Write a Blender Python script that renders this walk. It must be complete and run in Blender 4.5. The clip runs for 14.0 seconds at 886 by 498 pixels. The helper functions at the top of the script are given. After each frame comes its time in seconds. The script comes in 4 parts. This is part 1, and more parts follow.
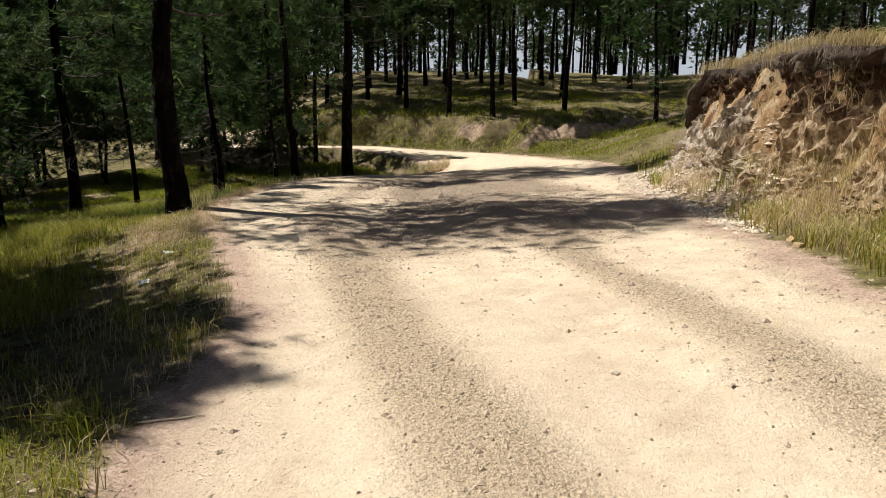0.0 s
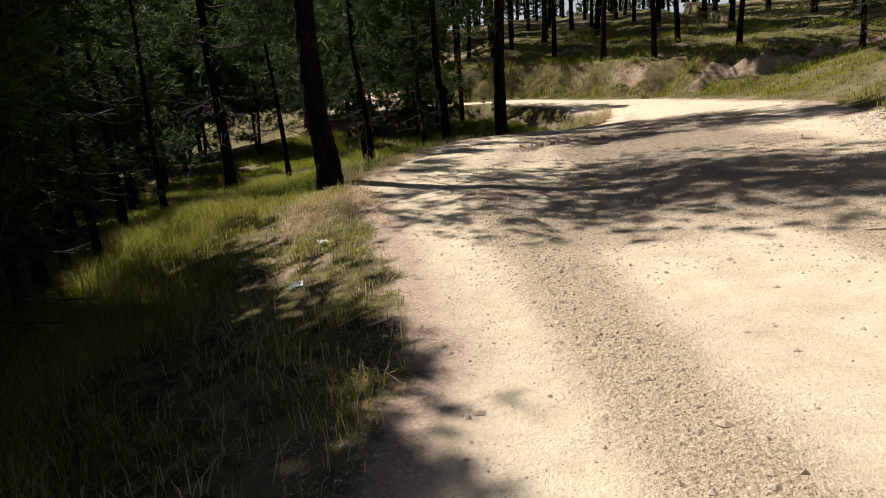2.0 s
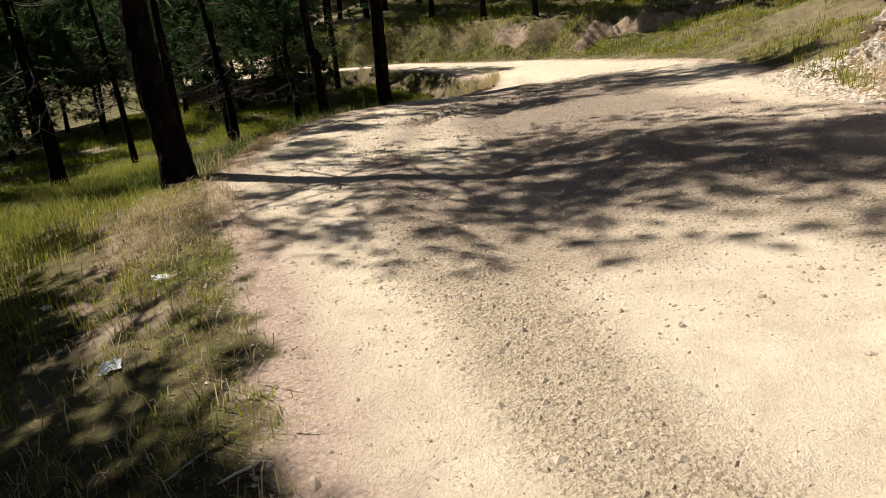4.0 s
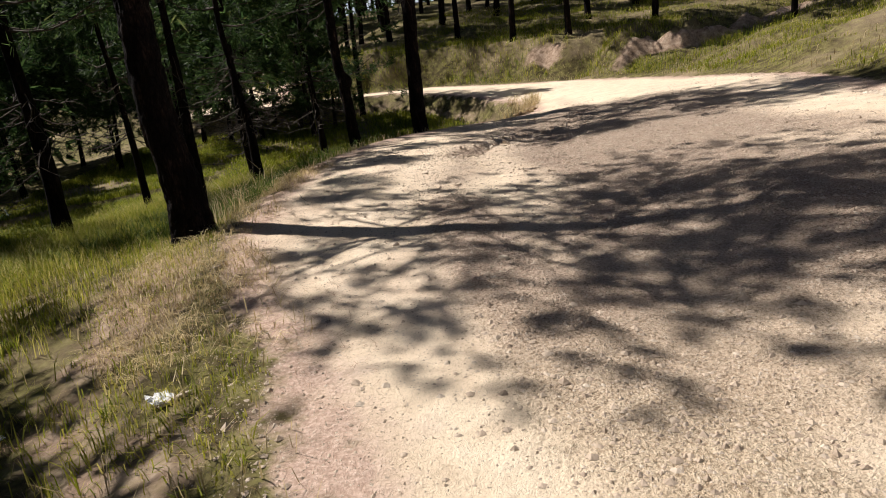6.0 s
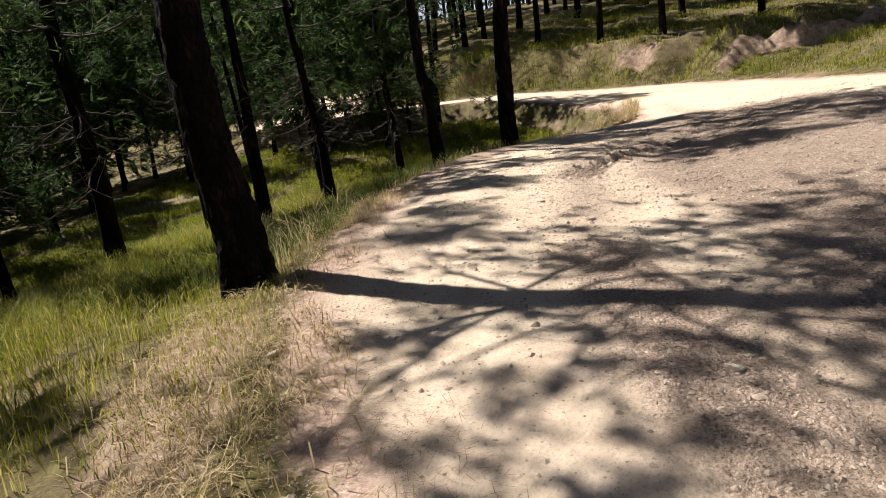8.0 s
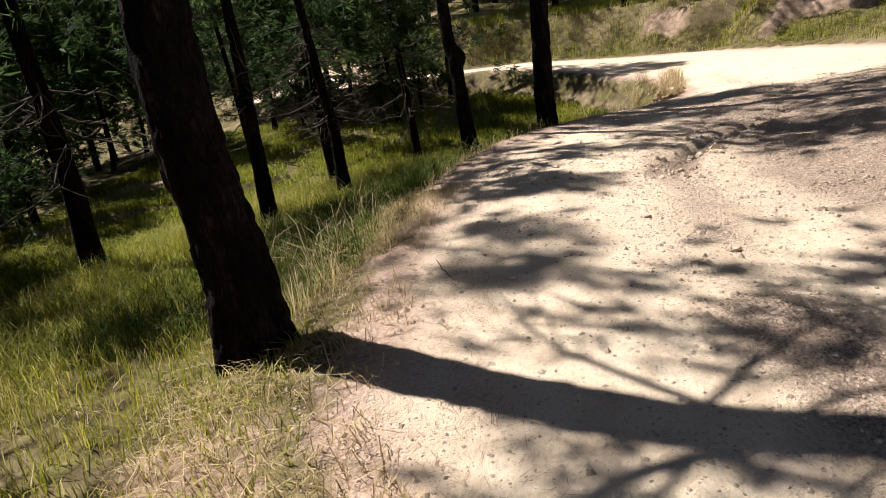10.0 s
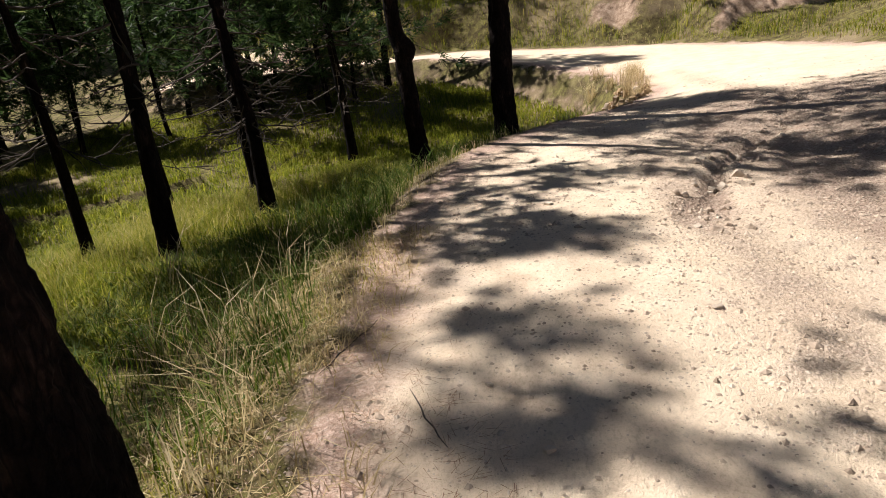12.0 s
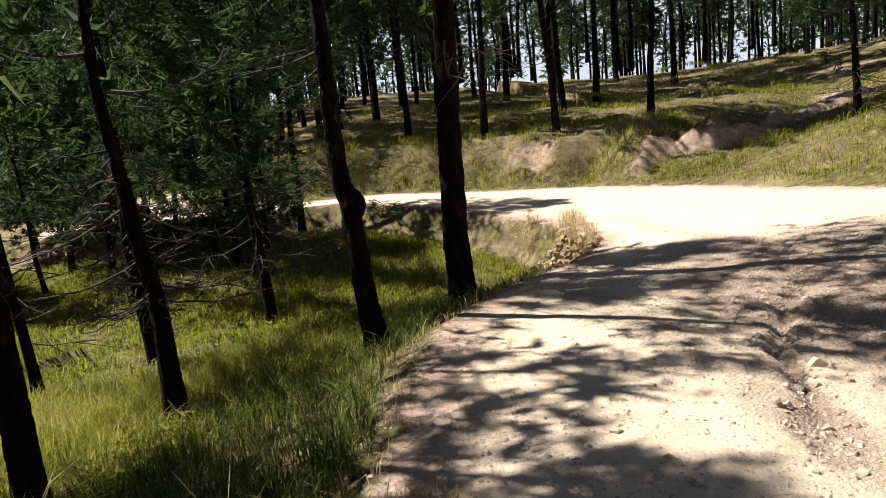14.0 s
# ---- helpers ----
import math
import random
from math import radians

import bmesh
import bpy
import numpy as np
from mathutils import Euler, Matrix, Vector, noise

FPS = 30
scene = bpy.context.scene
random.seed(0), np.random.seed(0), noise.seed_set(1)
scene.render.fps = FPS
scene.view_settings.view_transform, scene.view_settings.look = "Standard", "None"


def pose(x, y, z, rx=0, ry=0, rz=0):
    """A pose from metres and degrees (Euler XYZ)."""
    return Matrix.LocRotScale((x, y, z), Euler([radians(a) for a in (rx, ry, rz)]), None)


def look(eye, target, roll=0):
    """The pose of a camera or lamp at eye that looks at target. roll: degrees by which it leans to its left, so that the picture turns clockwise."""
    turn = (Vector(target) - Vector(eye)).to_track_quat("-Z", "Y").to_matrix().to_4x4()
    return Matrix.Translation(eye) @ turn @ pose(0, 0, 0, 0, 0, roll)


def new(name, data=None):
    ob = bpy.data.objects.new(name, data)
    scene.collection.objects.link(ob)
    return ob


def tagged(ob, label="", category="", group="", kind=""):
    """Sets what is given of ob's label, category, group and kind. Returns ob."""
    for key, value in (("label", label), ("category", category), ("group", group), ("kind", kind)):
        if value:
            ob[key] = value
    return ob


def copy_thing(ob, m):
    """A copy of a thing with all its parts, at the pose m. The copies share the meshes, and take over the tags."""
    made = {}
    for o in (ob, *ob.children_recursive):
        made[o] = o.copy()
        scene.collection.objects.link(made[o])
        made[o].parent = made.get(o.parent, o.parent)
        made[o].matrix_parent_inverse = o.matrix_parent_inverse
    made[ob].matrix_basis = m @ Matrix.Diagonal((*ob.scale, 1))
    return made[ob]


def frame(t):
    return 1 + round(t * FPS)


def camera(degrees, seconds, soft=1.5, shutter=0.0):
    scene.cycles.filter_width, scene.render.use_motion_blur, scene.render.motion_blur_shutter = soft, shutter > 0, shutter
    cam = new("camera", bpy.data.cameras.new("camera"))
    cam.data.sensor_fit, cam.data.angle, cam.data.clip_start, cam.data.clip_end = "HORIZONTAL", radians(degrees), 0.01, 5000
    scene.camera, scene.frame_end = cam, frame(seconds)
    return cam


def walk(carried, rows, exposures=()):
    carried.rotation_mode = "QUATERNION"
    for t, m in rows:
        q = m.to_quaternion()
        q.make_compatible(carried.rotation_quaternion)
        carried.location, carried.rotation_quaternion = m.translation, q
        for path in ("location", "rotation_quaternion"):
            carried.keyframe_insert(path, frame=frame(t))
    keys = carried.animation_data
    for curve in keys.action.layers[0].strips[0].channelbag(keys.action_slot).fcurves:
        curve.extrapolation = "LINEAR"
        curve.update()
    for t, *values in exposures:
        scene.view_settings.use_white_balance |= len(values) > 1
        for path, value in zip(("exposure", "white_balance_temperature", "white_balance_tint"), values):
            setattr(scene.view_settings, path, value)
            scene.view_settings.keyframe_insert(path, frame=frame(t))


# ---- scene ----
cam = camera(67.1, 14.0, 0.95)
PATH = [
    (0, (1.571, 1.286, 1.385), (1.505, 3.249, 1.009), 0.5),
    (0.5, (1.434, 1.598, 1.355), (1.279, 3.556, 0.98), -1.1),
    (1, (1.258, 1.972, 1.345), (1.0, 3.917, 0.962), -1.2),
    (1.5, (1.034, 2.345, 1.351), (0.757, 4.271, 0.886), -3.2),
    (2, (0.893, 2.786, 1.359), (0.413, 4.663, 0.863), -3.8),
    (2.5, (0.793, 3.227, 1.323), (0.624, 5.153, 0.812), -1.6),
    (3, (0.701, 3.688, 1.306), (0.556, 5.626, 0.829), -2.7),
    (3.5, (0.567, 4.072, 1.288), (0.413, 5.993, 0.753), -3.0),
    (4, (0.449, 4.476, 1.331), (0.307, 6.373, 0.713), -4.7),
    (4.2, (0.424, 4.631, 1.287), (0.264, 6.546, 0.733), -5.1),
    (6.5, (-0.324, 6.349, 1.254), (-0.537, 8.262, 0.71), -6.7),
    (7, (-0.452, 6.757, 1.188), (-0.833, 8.651, 0.673), -5.0),
    (7.5, (-0.547, 7.224, 1.254), (-0.769, 9.096, 0.587), -7.5),
    (8, (-0.739, 7.572, 1.221), (-1.123, 9.468, 0.716), -7.0),
    (8.5, (-0.897, 7.894, 1.253), (-1.383, 9.751, 0.694), -5.8),
    (9, (-1.053, 8.312, 1.282), (-1.706, 10.142, 0.808), -8.8),
    (9.2, (-1.121, 8.487, 1.253), (-1.722, 10.33, 0.763), -8.6),
    (11.3, (-1.803, 9.994, 1.359), (-2.088, 11.848, 0.667), -6.7),
    (11.5, (-1.805, 10.212, 1.336), (-2.104, 12.104, 0.76), -7.2),
    (12, (-1.888, 10.585, 1.365), (-2.072, 12.464, 0.706), -5.7),
    (12.5, (-2.059, 10.959, 1.398), (-2.087, 12.813, 0.649), -6.5),
    (13, (-2.239, 11.35, 1.428), (-2.334, 13.266, 0.862), -6.9),
    (13.5, (-2.387, 11.805, 1.463), (-2.317, 13.774, 1.121), -2.8),
    (14, (-2.532, 12.086, 1.494), (-2.386, 14.058, 1.191), -5.3),
]
walk(cam, [(t, look(eye, target, roll)) for t, eye, target, roll in PATH],
     [(0, 0.48, 6500, 10), (4, 0.5, 6500, 10), (6.5, 0.58, 6350, 16), (7, 0.68, 6350, 16), (8.5, 0.82, 6400, 17), (9, 0.88, 6400, 17), (11.5, 0.86, 6350, 17), (12.5, 0.82, 6350, 17), (14, 1.08, 6400, 14)])

# ---- world, sun, exposure ----
SUN_AZ = math.atan2(0.485, -0.875)      # direction towards the sun, from +x
SUN_EL = radians(52)
world = bpy.data.worlds.new("sky")
scene.world = world
world.use_nodes = True
wn = world.node_tree
wn.nodes.clear()
sky = wn.nodes.new("ShaderNodeTexSky")
sky.sky_type, sky.sun_disc = "NISHITA", False
sky.sun_elevation, sky.sun_rotation = SUN_EL, radians(90) - SUN_AZ
sky.air_density, sky.dust_density = 0.35, 0.4
bgn = wn.nodes.new("ShaderNodeBackground")
bgn.inputs["Strength"].default_value = 0.05
wout = wn.nodes.new("ShaderNodeOutputWorld")
wn.links.new(sky.outputs[0], bgn.inputs[0])
wn.links.new(bgn.outputs[0], wout.inputs[0])
sun = new("sun", bpy.data.lights.new("sun", "SUN"))
sun.data.energy, sun.data.angle, sun.data.color = 5.0, radians(0.7), (1.0, 0.955, 0.88)
TO_SUN = Vector((math.cos(SUN_EL) * math.cos(SUN_AZ), math.cos(SUN_EL) * math.sin(SUN_AZ), math.sin(SUN_EL)))
sun.matrix_world = look(TO_SUN * 60, (0, 0, 0))


# ---- materials ----
def material(name, rough=0.9, spec=0.2):
    m = bpy.data.materials.new(name)
    m.use_nodes = True
    b = m.node_tree.nodes["Principled BSDF"]
    b.inputs["Roughness"].default_value = rough
    b.inputs["Specular IOR Level"].default_value = spec
    return m, m.node_tree, b


def noise_node(nt, scale, detail=4.0, rough=0.6, coords=None, stretch=None):
    n = nt.nodes.new("ShaderNodeTexNoise")
    n.inputs["Scale"].default_value, n.inputs["Detail"].default_value, n.inputs["Roughness"].default_value = scale, detail, rough
    if coords is None:
        coords = nt.nodes.new("ShaderNodeTexCoord").outputs["Object"]
    if stretch:
        mp = nt.nodes.new("ShaderNodeMapping")
        mp.inputs["Scale"].default_value = stretch
        nt.links.new(coords, mp.inputs[0])
        coords = mp.outputs[0]
    nt.links.new(coords, n.inputs["Vector"])
    return n.outputs["Fac"]


def ramp(nt, fac, stops):
    r = nt.nodes.new("ShaderNodeValToRGB")
    el = r.color_ramp.elements
    while len(el) < len(stops):
        el.new(0.5)
    for e, (p, c) in zip(el, stops):
        e.position, e.color = p, (*c, 1) if len(c) == 3 else c
    nt.links.new(fac, r.inputs[0])
    return r.outputs[0]


def maths(nt, op, a, b=0.0, clamp=False):
    n = nt.nodes.new("ShaderNodeMath")
    n.operation, n.use_clamp = op, clamp
    for k, v in enumerate((a, b)):
        if isinstance(v, (int, float)):
            n.inputs[k].default_value = v
        else:
            nt.links.new(v, n.inputs[k])
    return n.outputs[0]


def mixed(nt, fac, a, b, kind="MIX"):
    n = nt.nodes.new("ShaderNodeMix")
    n.data_type, n.blend_type = "RGBA", kind
    for key, v in ((0, fac), (6, a), (7, b)):
        if isinstance(v, (int, float)):
            n.inputs[key].default_value = v
        elif isinstance(v, tuple):
            n.inputs[key].default_value = (*v, 1)
        else:
            nt.links.new(v, n.inputs[key])
    return n.outputs[2]


def bumped(nt, bsdf, height, strength, distance):
    n = nt.nodes.new("ShaderNodeBump")
    n.inputs["Strength"].default_value, n.inputs["Distance"].default_value = strength, distance
    nt.links.new(height, n.inputs["Height"])
    nt.links.new(n.outputs[0], bsdf.inputs["Normal"])


def ground_material():
    """Dirt road, gravel strips, dry verge, grass soil and rock, blended by the zone masks of the sheet."""
    m, nt, b = material("earth", 0.95, 0.1)
    zone = nt.nodes.new("ShaderNodeVertexColor")
    zone.layer_name = "zone"
    sep = nt.nodes.new("ShaderNodeSeparateColor")
    nt.links.new(zone.outputs[0], sep.inputs[0])
    is_road, is_gravel, is_rock = sep.outputs[0], sep.outputs[1], sep.outputs[2]
    big, mid = noise_node(nt, 0.7, 5), noise_node(nt, 4.0, 6)
    fine, grit = noise_node(nt, 45, 4, 0.7), noise_node(nt, 160, 3, 0.7)
    where = nt.nodes.new("ShaderNodeSeparateXYZ")
    nt.links.new(nt.nodes.new("ShaderNodeTexCoord").outputs["Object"], where.inputs[0])
    dust = ramp(nt, mid, [(0.3, (0.65, 0.52, 0.37)), (0.5, (0.77, 0.635, 0.46)), (0.75, (0.835, 0.715, 0.54))])
    pink = ramp(nt, fine, [(0.3, (0.27, 0.17, 0.125)), (0.5, (0.45, 0.315, 0.245)), (0.7, (0.66, 0.5, 0.41))])
    gravel = ramp(nt, fine, [(0.3, (0.33, 0.24, 0.15)), (0.48, (0.63, 0.49, 0.33)), (0.7, (0.8, 0.665, 0.49))])
    red = ramp(nt, fine, [(0.3, (0.13, 0.08, 0.062)), (0.5, (0.32, 0.22, 0.178)), (0.7, (0.6, 0.46, 0.385))])
    gravel = mixed(nt, maths(nt, "MULTIPLY", maths(nt, "SUBTRACT", where.outputs[1], 7.8), 0.5, True), gravel, red)
    col = mixed(nt, maths(nt, "MULTIPLY", ramp(nt, big, [(0.42, (0, 0, 0)), (0.66, (1, 1, 1))]), 0.22), dust, pink)
    gfac = maths(nt, "ADD", is_gravel, maths(nt, "MULTIPLY", maths(nt, "SUBTRACT", mid, 0.5), 1.1))
    gfac = maths(nt, "MULTIPLY", maths(nt, "SUBTRACT", gfac, 0.22), 1.8, True)
    col = mixed(nt, maths(nt, "MULTIPLY", gfac, 0.6), col, gravel)
    speck = maths(nt, "ADD", maths(nt, "MULTIPLY", gfac, 0.55), 0.25)
    col = mixed(nt, speck, col, ramp(nt, grit, [(0.3, (0.45, 0.42, 0.38)), (0.52, (1, 1, 1))]), "MULTIPLY")
    col = mixed(nt, speck, col, ramp(nt, noise_node(nt, 70, 3, 0.6, stretch=(1, 0.6, 1)), [(0.36, (0.42, 0.38, 0.33)), (0.5, (1, 1, 1))]), "MULTIPLY")
    # verge soil under the grass
    soil = ramp(nt, noise_node(nt, 5, 8, 0.75), [(0.3, (0.022, 0.018, 0.009)), (0.45, (0.085, 0.068, 0.03)), (0.58, (0.165, 0.15, 0.05)), (0.75, (0.31, 0.26, 0.13))])
    patch = ramp(nt, noise_node(nt, 0.35, 5), [(0.48, (0, 0, 0)), (0.62, (1, 1, 1))])
    soil = mixed(nt, maths(nt, "MULTIPLY", patch, 0.6), soil, ramp(nt, fine, [(0.3, (0.2, 0.15, 0.085)), (0.7, (0.4, 0.31, 0.2))]))
    edge = maths(nt, "ADD", is_road, maths(nt, "MULTIPLY", maths(nt, "SUBTRACT", noise_node(nt, 3.5, 6, 0.7), 0.5), 0.9))
    edge = maths(nt, "MULTIPLY", maths(nt, "SUBTRACT", edge, 0.42), 6.0, True)
    border = maths(nt, "MULTIPLY", maths(nt, "SUBTRACT", maths(nt, "ADD", 0.92, maths(nt, "MULTIPLY", maths(nt, "SUBTRACT", mid, 0.5), 0.5)), is_road), 4.0, True)
    road = mixed(nt, maths(nt, "MULTIPLY", border, 0.85), col, pink)
    col = mixed(nt, edge, soil, road)
    rock = ramp(nt, noise_node(nt, 2.3, 8, 0.65), [(0.3, (0.035, 0.022, 0.015)), (0.42, (0.16, 0.09, 0.045)), (0.5, (0.3, 0.19, 0.095)), (0.6, (0.42, 0.33, 0.22)), (0.78, (0.58, 0.52, 0.42))])
    bare = maths(nt, "MULTIPLY", maths(nt, "SUBTRACT", maths(nt, "ADD", zone.outputs[1], maths(nt, "MULTIPLY", maths(nt, "SUBTRACT", mid, 0.5), 0.9)), 0.4), 3.5, True)
    col = mixed(nt, bare, col, ramp(nt, noise_node(nt, 6, 6, 0.7), [(0.3, (0.13, 0.085, 0.055)), (0.5, (0.32, 0.23, 0.16)), (0.7, (0.52, 0.415, 0.31))]))
    rfac = maths(nt, "MULTIPLY", maths(nt, "SUBTRACT", maths(nt, "ADD", is_rock, maths(nt, "MULTIPLY", maths(nt, "SUBTRACT", mid, 0.5), 0.8)), 0.35), 4, True)
    col = mixed(nt, rfac, col, rock)
    nt.links.new(col, b.inputs["Base Color"])
    hh = maths(nt, "ADD", maths(nt, "MULTIPLY", fine, maths(nt, "ADD", maths(nt, "MULTIPLY", gfac, 1.0), 0.35)), maths(nt, "MULTIPLY", grit, 0.3))
    bumped(nt, b, maths(nt, "ADD", hh, mid), 0.8, 0.042)
    return m


def bark_material():
    m, nt, b = material("pine_bark", 0.95, 0.1)
    plates = noise_node(nt, 9, 6, 0.65, stretch=(1, 1, 0.3))
    # bark colours taken near black, so the trunks' deep shade sits in them
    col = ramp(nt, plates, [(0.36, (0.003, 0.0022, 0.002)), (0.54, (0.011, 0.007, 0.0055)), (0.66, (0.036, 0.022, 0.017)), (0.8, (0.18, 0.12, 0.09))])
    vor = nt.nodes.new("ShaderNodeTexVoronoi")
    vor.feature = "DISTANCE_TO_EDGE"
    vor.inputs["Scale"].default_value = 24
    mp = nt.nodes.new("ShaderNodeMapping")
    mp.inputs["Scale"].default_value = (1, 1, 0.38)
    bend = nt.nodes.new("ShaderNodeVectorMath")
    bend.operation = "ADD"
    wav = nt.nodes.new("ShaderNodeTexNoise")
    wav.inputs["Scale"].default_value = 11
    nt.links.new(nt.nodes.new("ShaderNodeTexCoord").outputs["Object"], mp.inputs[0])
    shrink = nt.nodes.new("ShaderNodeVectorMath")
    shrink.operation = "SCALE"
    shrink.inputs["Scale"].default_value = 0.14
    nt.links.new(wav.outputs["Color"], shrink.inputs[0])
    nt.links.new(mp.outputs[0], bend.inputs[0])
    nt.links.new(shrink.outputs[0], bend.inputs[1])
    nt.links.new(bend.outputs[0], vor.inputs["Vector"])
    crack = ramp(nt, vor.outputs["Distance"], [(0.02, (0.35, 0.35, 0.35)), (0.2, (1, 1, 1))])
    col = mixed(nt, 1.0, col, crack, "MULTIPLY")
    nt.links.new(col, b.inputs["Base Color"])
    bumped(nt, b, maths(nt, "ADD", plates, maths(nt, "MULTIPLY", noise_node(nt, 40, 4), 0.3)), 1.0, 0.06)
    return m


def leafy_material(name, stops, through_light=0.35, rough=0.6, glow=1.0):
    """Blades and needles: a colour of its own for each island and some light coming through."""
    m, nt, b = material(name, rough, 0.12)
    geo = nt.nodes.new("ShaderNodeNewGeometry")
    info = nt.nodes.new("ShaderNodeObjectInfo")
    wide = noise_node(nt, 0.6, 3)
    fac = maths(nt, "ADD", maths(nt, "MULTIPLY", geo.outputs["Random Per Island"], 0.55), maths(nt, "MULTIPLY", wide, 0.55))
    fac = maths(nt, "ADD", fac, maths(nt, "MULTIPLY", maths(nt, "SUBTRACT", info.outputs["Random"], 0.5), 0.2))
    col = ramp(nt, fac, stops)
    nt.links.new(col, b.inputs["Base Color"])
    tr = nt.nodes.new("ShaderNodeBsdfTranslucent")
    nt.links.new(mixed(nt, 1.0, col, (glow, glow, glow), "MULTIPLY"), tr.inputs[0])
    mix = nt.nodes.new("ShaderNodeMixShader")
    mix.inputs[0].default_value = through_light
    nt.links.new(b.outputs[0], mix.inputs[1])
    nt.links.new(tr.outputs[0], mix.inputs[2])
    nt.links.new(mix.outputs[0], nt.nodes["Material Output"].inputs[0])
    return m


def stone_material(name, lo, hi):
    m, nt, b = material(name, 0.9, 0.2)
    info = nt.nodes.new("ShaderNodeObjectInfo")
    geo = nt.nodes.new("ShaderNodeNewGeometry")
    fac = maths(nt, "ADD", maths(nt, "MULTIPLY", noise_node(nt, 14, 6), 0.6), maths(nt, "MULTIPLY", maths(nt, "ADD", info.outputs["Random"], geo.outputs["Random Per Island"]), 0.22))
    nt.links.new(ramp(nt, fac, [(0.25, lo), (0.75, hi)]), b.inputs["Base Color"])
    bumped(nt, b, noise_node(nt, 60, 5), 0.6, 0.01)
    return m


EARTH = ground_material()
BARK = bark_material()
NEEDLE = leafy_material("pine_needles", [(0.2, (0.008, 0.019, 0.006)), (0.5, (0.023, 0.044, 0.013)), (0.8, (0.055, 0.085, 0.025)), (0.97, (0.12, 0.115, 0.04))], 0.45, 0.6, 2.0)
TWIG = stone_material("grey_twig", (0.022, 0.017, 0.013), (0.1, 0.08, 0.062))
GRASS = leafy_material("green_grass", [(0.15, (0.04, 0.07, 0.005)), (0.42, (0.165, 0.205, 0.014)), (0.64, (0.33, 0.32, 0.035)), (0.84, (0.47, 0.4, 0.12)), (0.97, (0.64, 0.52, 0.28))], 0.5)
# darker greens than GRASS: the shade on the road's rim is in the colour
SHADED_RANK = leafy_material("shaded_rank_grass", [(0.15, (0.022, 0.05, 0.006)), (0.45, (0.07, 0.12, 0.014)), (0.7, (0.15, 0.19, 0.03)), (0.95, (0.34, 0.32, 0.11))], 0.4)
LUSH = leafy_material("lush_grass", [(0.15, (0.07, 0.11, 0.008)), (0.45, (0.2, 0.235, 0.016)), (0.7, (0.34, 0.34, 0.035)), (0.93, (0.48, 0.42, 0.11))], 0.5)
STRAW = leafy_material("dry_grass", [(0.2, (0.27, 0.2, 0.085)), (0.5, (0.52, 0.41, 0.21)), (0.9, (0.74, 0.62, 0.39))], 0.4)
PALE_STONE = stone_material("pale_stone", (0.32, 0.25, 0.185), (0.74, 0.64, 0.5))
OCHRE_STONE = stone_material("ochre_rock", (0.13, 0.07, 0.035), (0.5, 0.36, 0.2))
GREY_STONE = stone_material("weathered_stone", (0.22, 0.165, 0.115), (0.6, 0.49, 0.37))
NEEDLE_LITTER = leafy_material("fallen_needles", [(0.2, (0.2, 0.115, 0.07)), (0.6, (0.4, 0.26, 0.17)), (0.95, (0.58, 0.43, 0.3))], 0.1)
PAPER, _nt, _b = material("white_paper", 0.7, 0.3)
_nt.links.new(ramp(_nt, noise_node(_nt, 20, 3), [(0.3, (0.66, 0.66, 0.64)), (0.7, (0.84, 0.84, 0.82))]), _b.inputs["Base Color"])


# ---- numeric helpers ----
def smooth(a, b, v):
    t = np.clip((v - a) / (b - a), 0, 1)
    return t * t * (3 - 2 * t)


_perm = np.random.RandomState(7).permutation(4096)


def vnoise(x, y, scale, seed=0):
    """Smooth value noise in -1..1 on arrays."""
    x, y = np.asarray(x, float) * scale + seed * 17.3, np.asarray(y, float) * scale - seed * 9.1
    xi, yi = np.floor(x).astype(int), np.floor(y).astype(int)
    fx, fy = x - xi, y - yi
    fx, fy = fx * fx * (3 - 2 * fx), fy * fy * (3 - 2 * fy)

    def h(a, b):
        return _perm[(_perm[a & 4095] + b) & 4095] / 2047.5 - 1
    return (h(xi, yi) * (1 - fx) + h(xi + 1, yi) * fx) * (1 - fy) + (h(xi, yi + 1) * (1 - fx) + h(xi + 1, yi + 1) * fx) * fy


def fbm(x, y, scale, octaves=4, seed=0):
    return sum(vnoise(x, y, scale * 2 ** k, seed + k) * 0.5 ** k for k in range(octaves)) / 1.9


def cells(a, b, sa, sb, seed):
    """Jittered cells: for each place the offset of its cell and a slope across it."""
    ia, ib = np.floor(a / sa).astype(int), np.floor(b / sb).astype(int)
    best, val = np.full(a.shape, 1e9), np.zeros(a.shape)
    for da in (-1, 0, 1):
        for db in (-1, 0, 1):
            h = _perm[(_perm[(ia + da + seed * 31) & 4095] + ib + db) & 4095]
            ca, cb = (ia + da + 0.15 + 0.7 * (h % 97) / 97) * sa, (ib + db + 0.15 + 0.7 * (h % 89) / 89) * sb
            dist = ((a - ca) / sa) ** 2 + ((b - cb) / sb) ** 2
            v = (h % 61) / 61 + ((h % 13) / 13 - 0.5) * (a - ca) / sa * 0.9 + ((h % 17) / 17 - 0.5) * (b - cb) / sb * 0.9
            val = np.where(dist < best, v, val)
            best = np.minimum(best, dist)
    return val


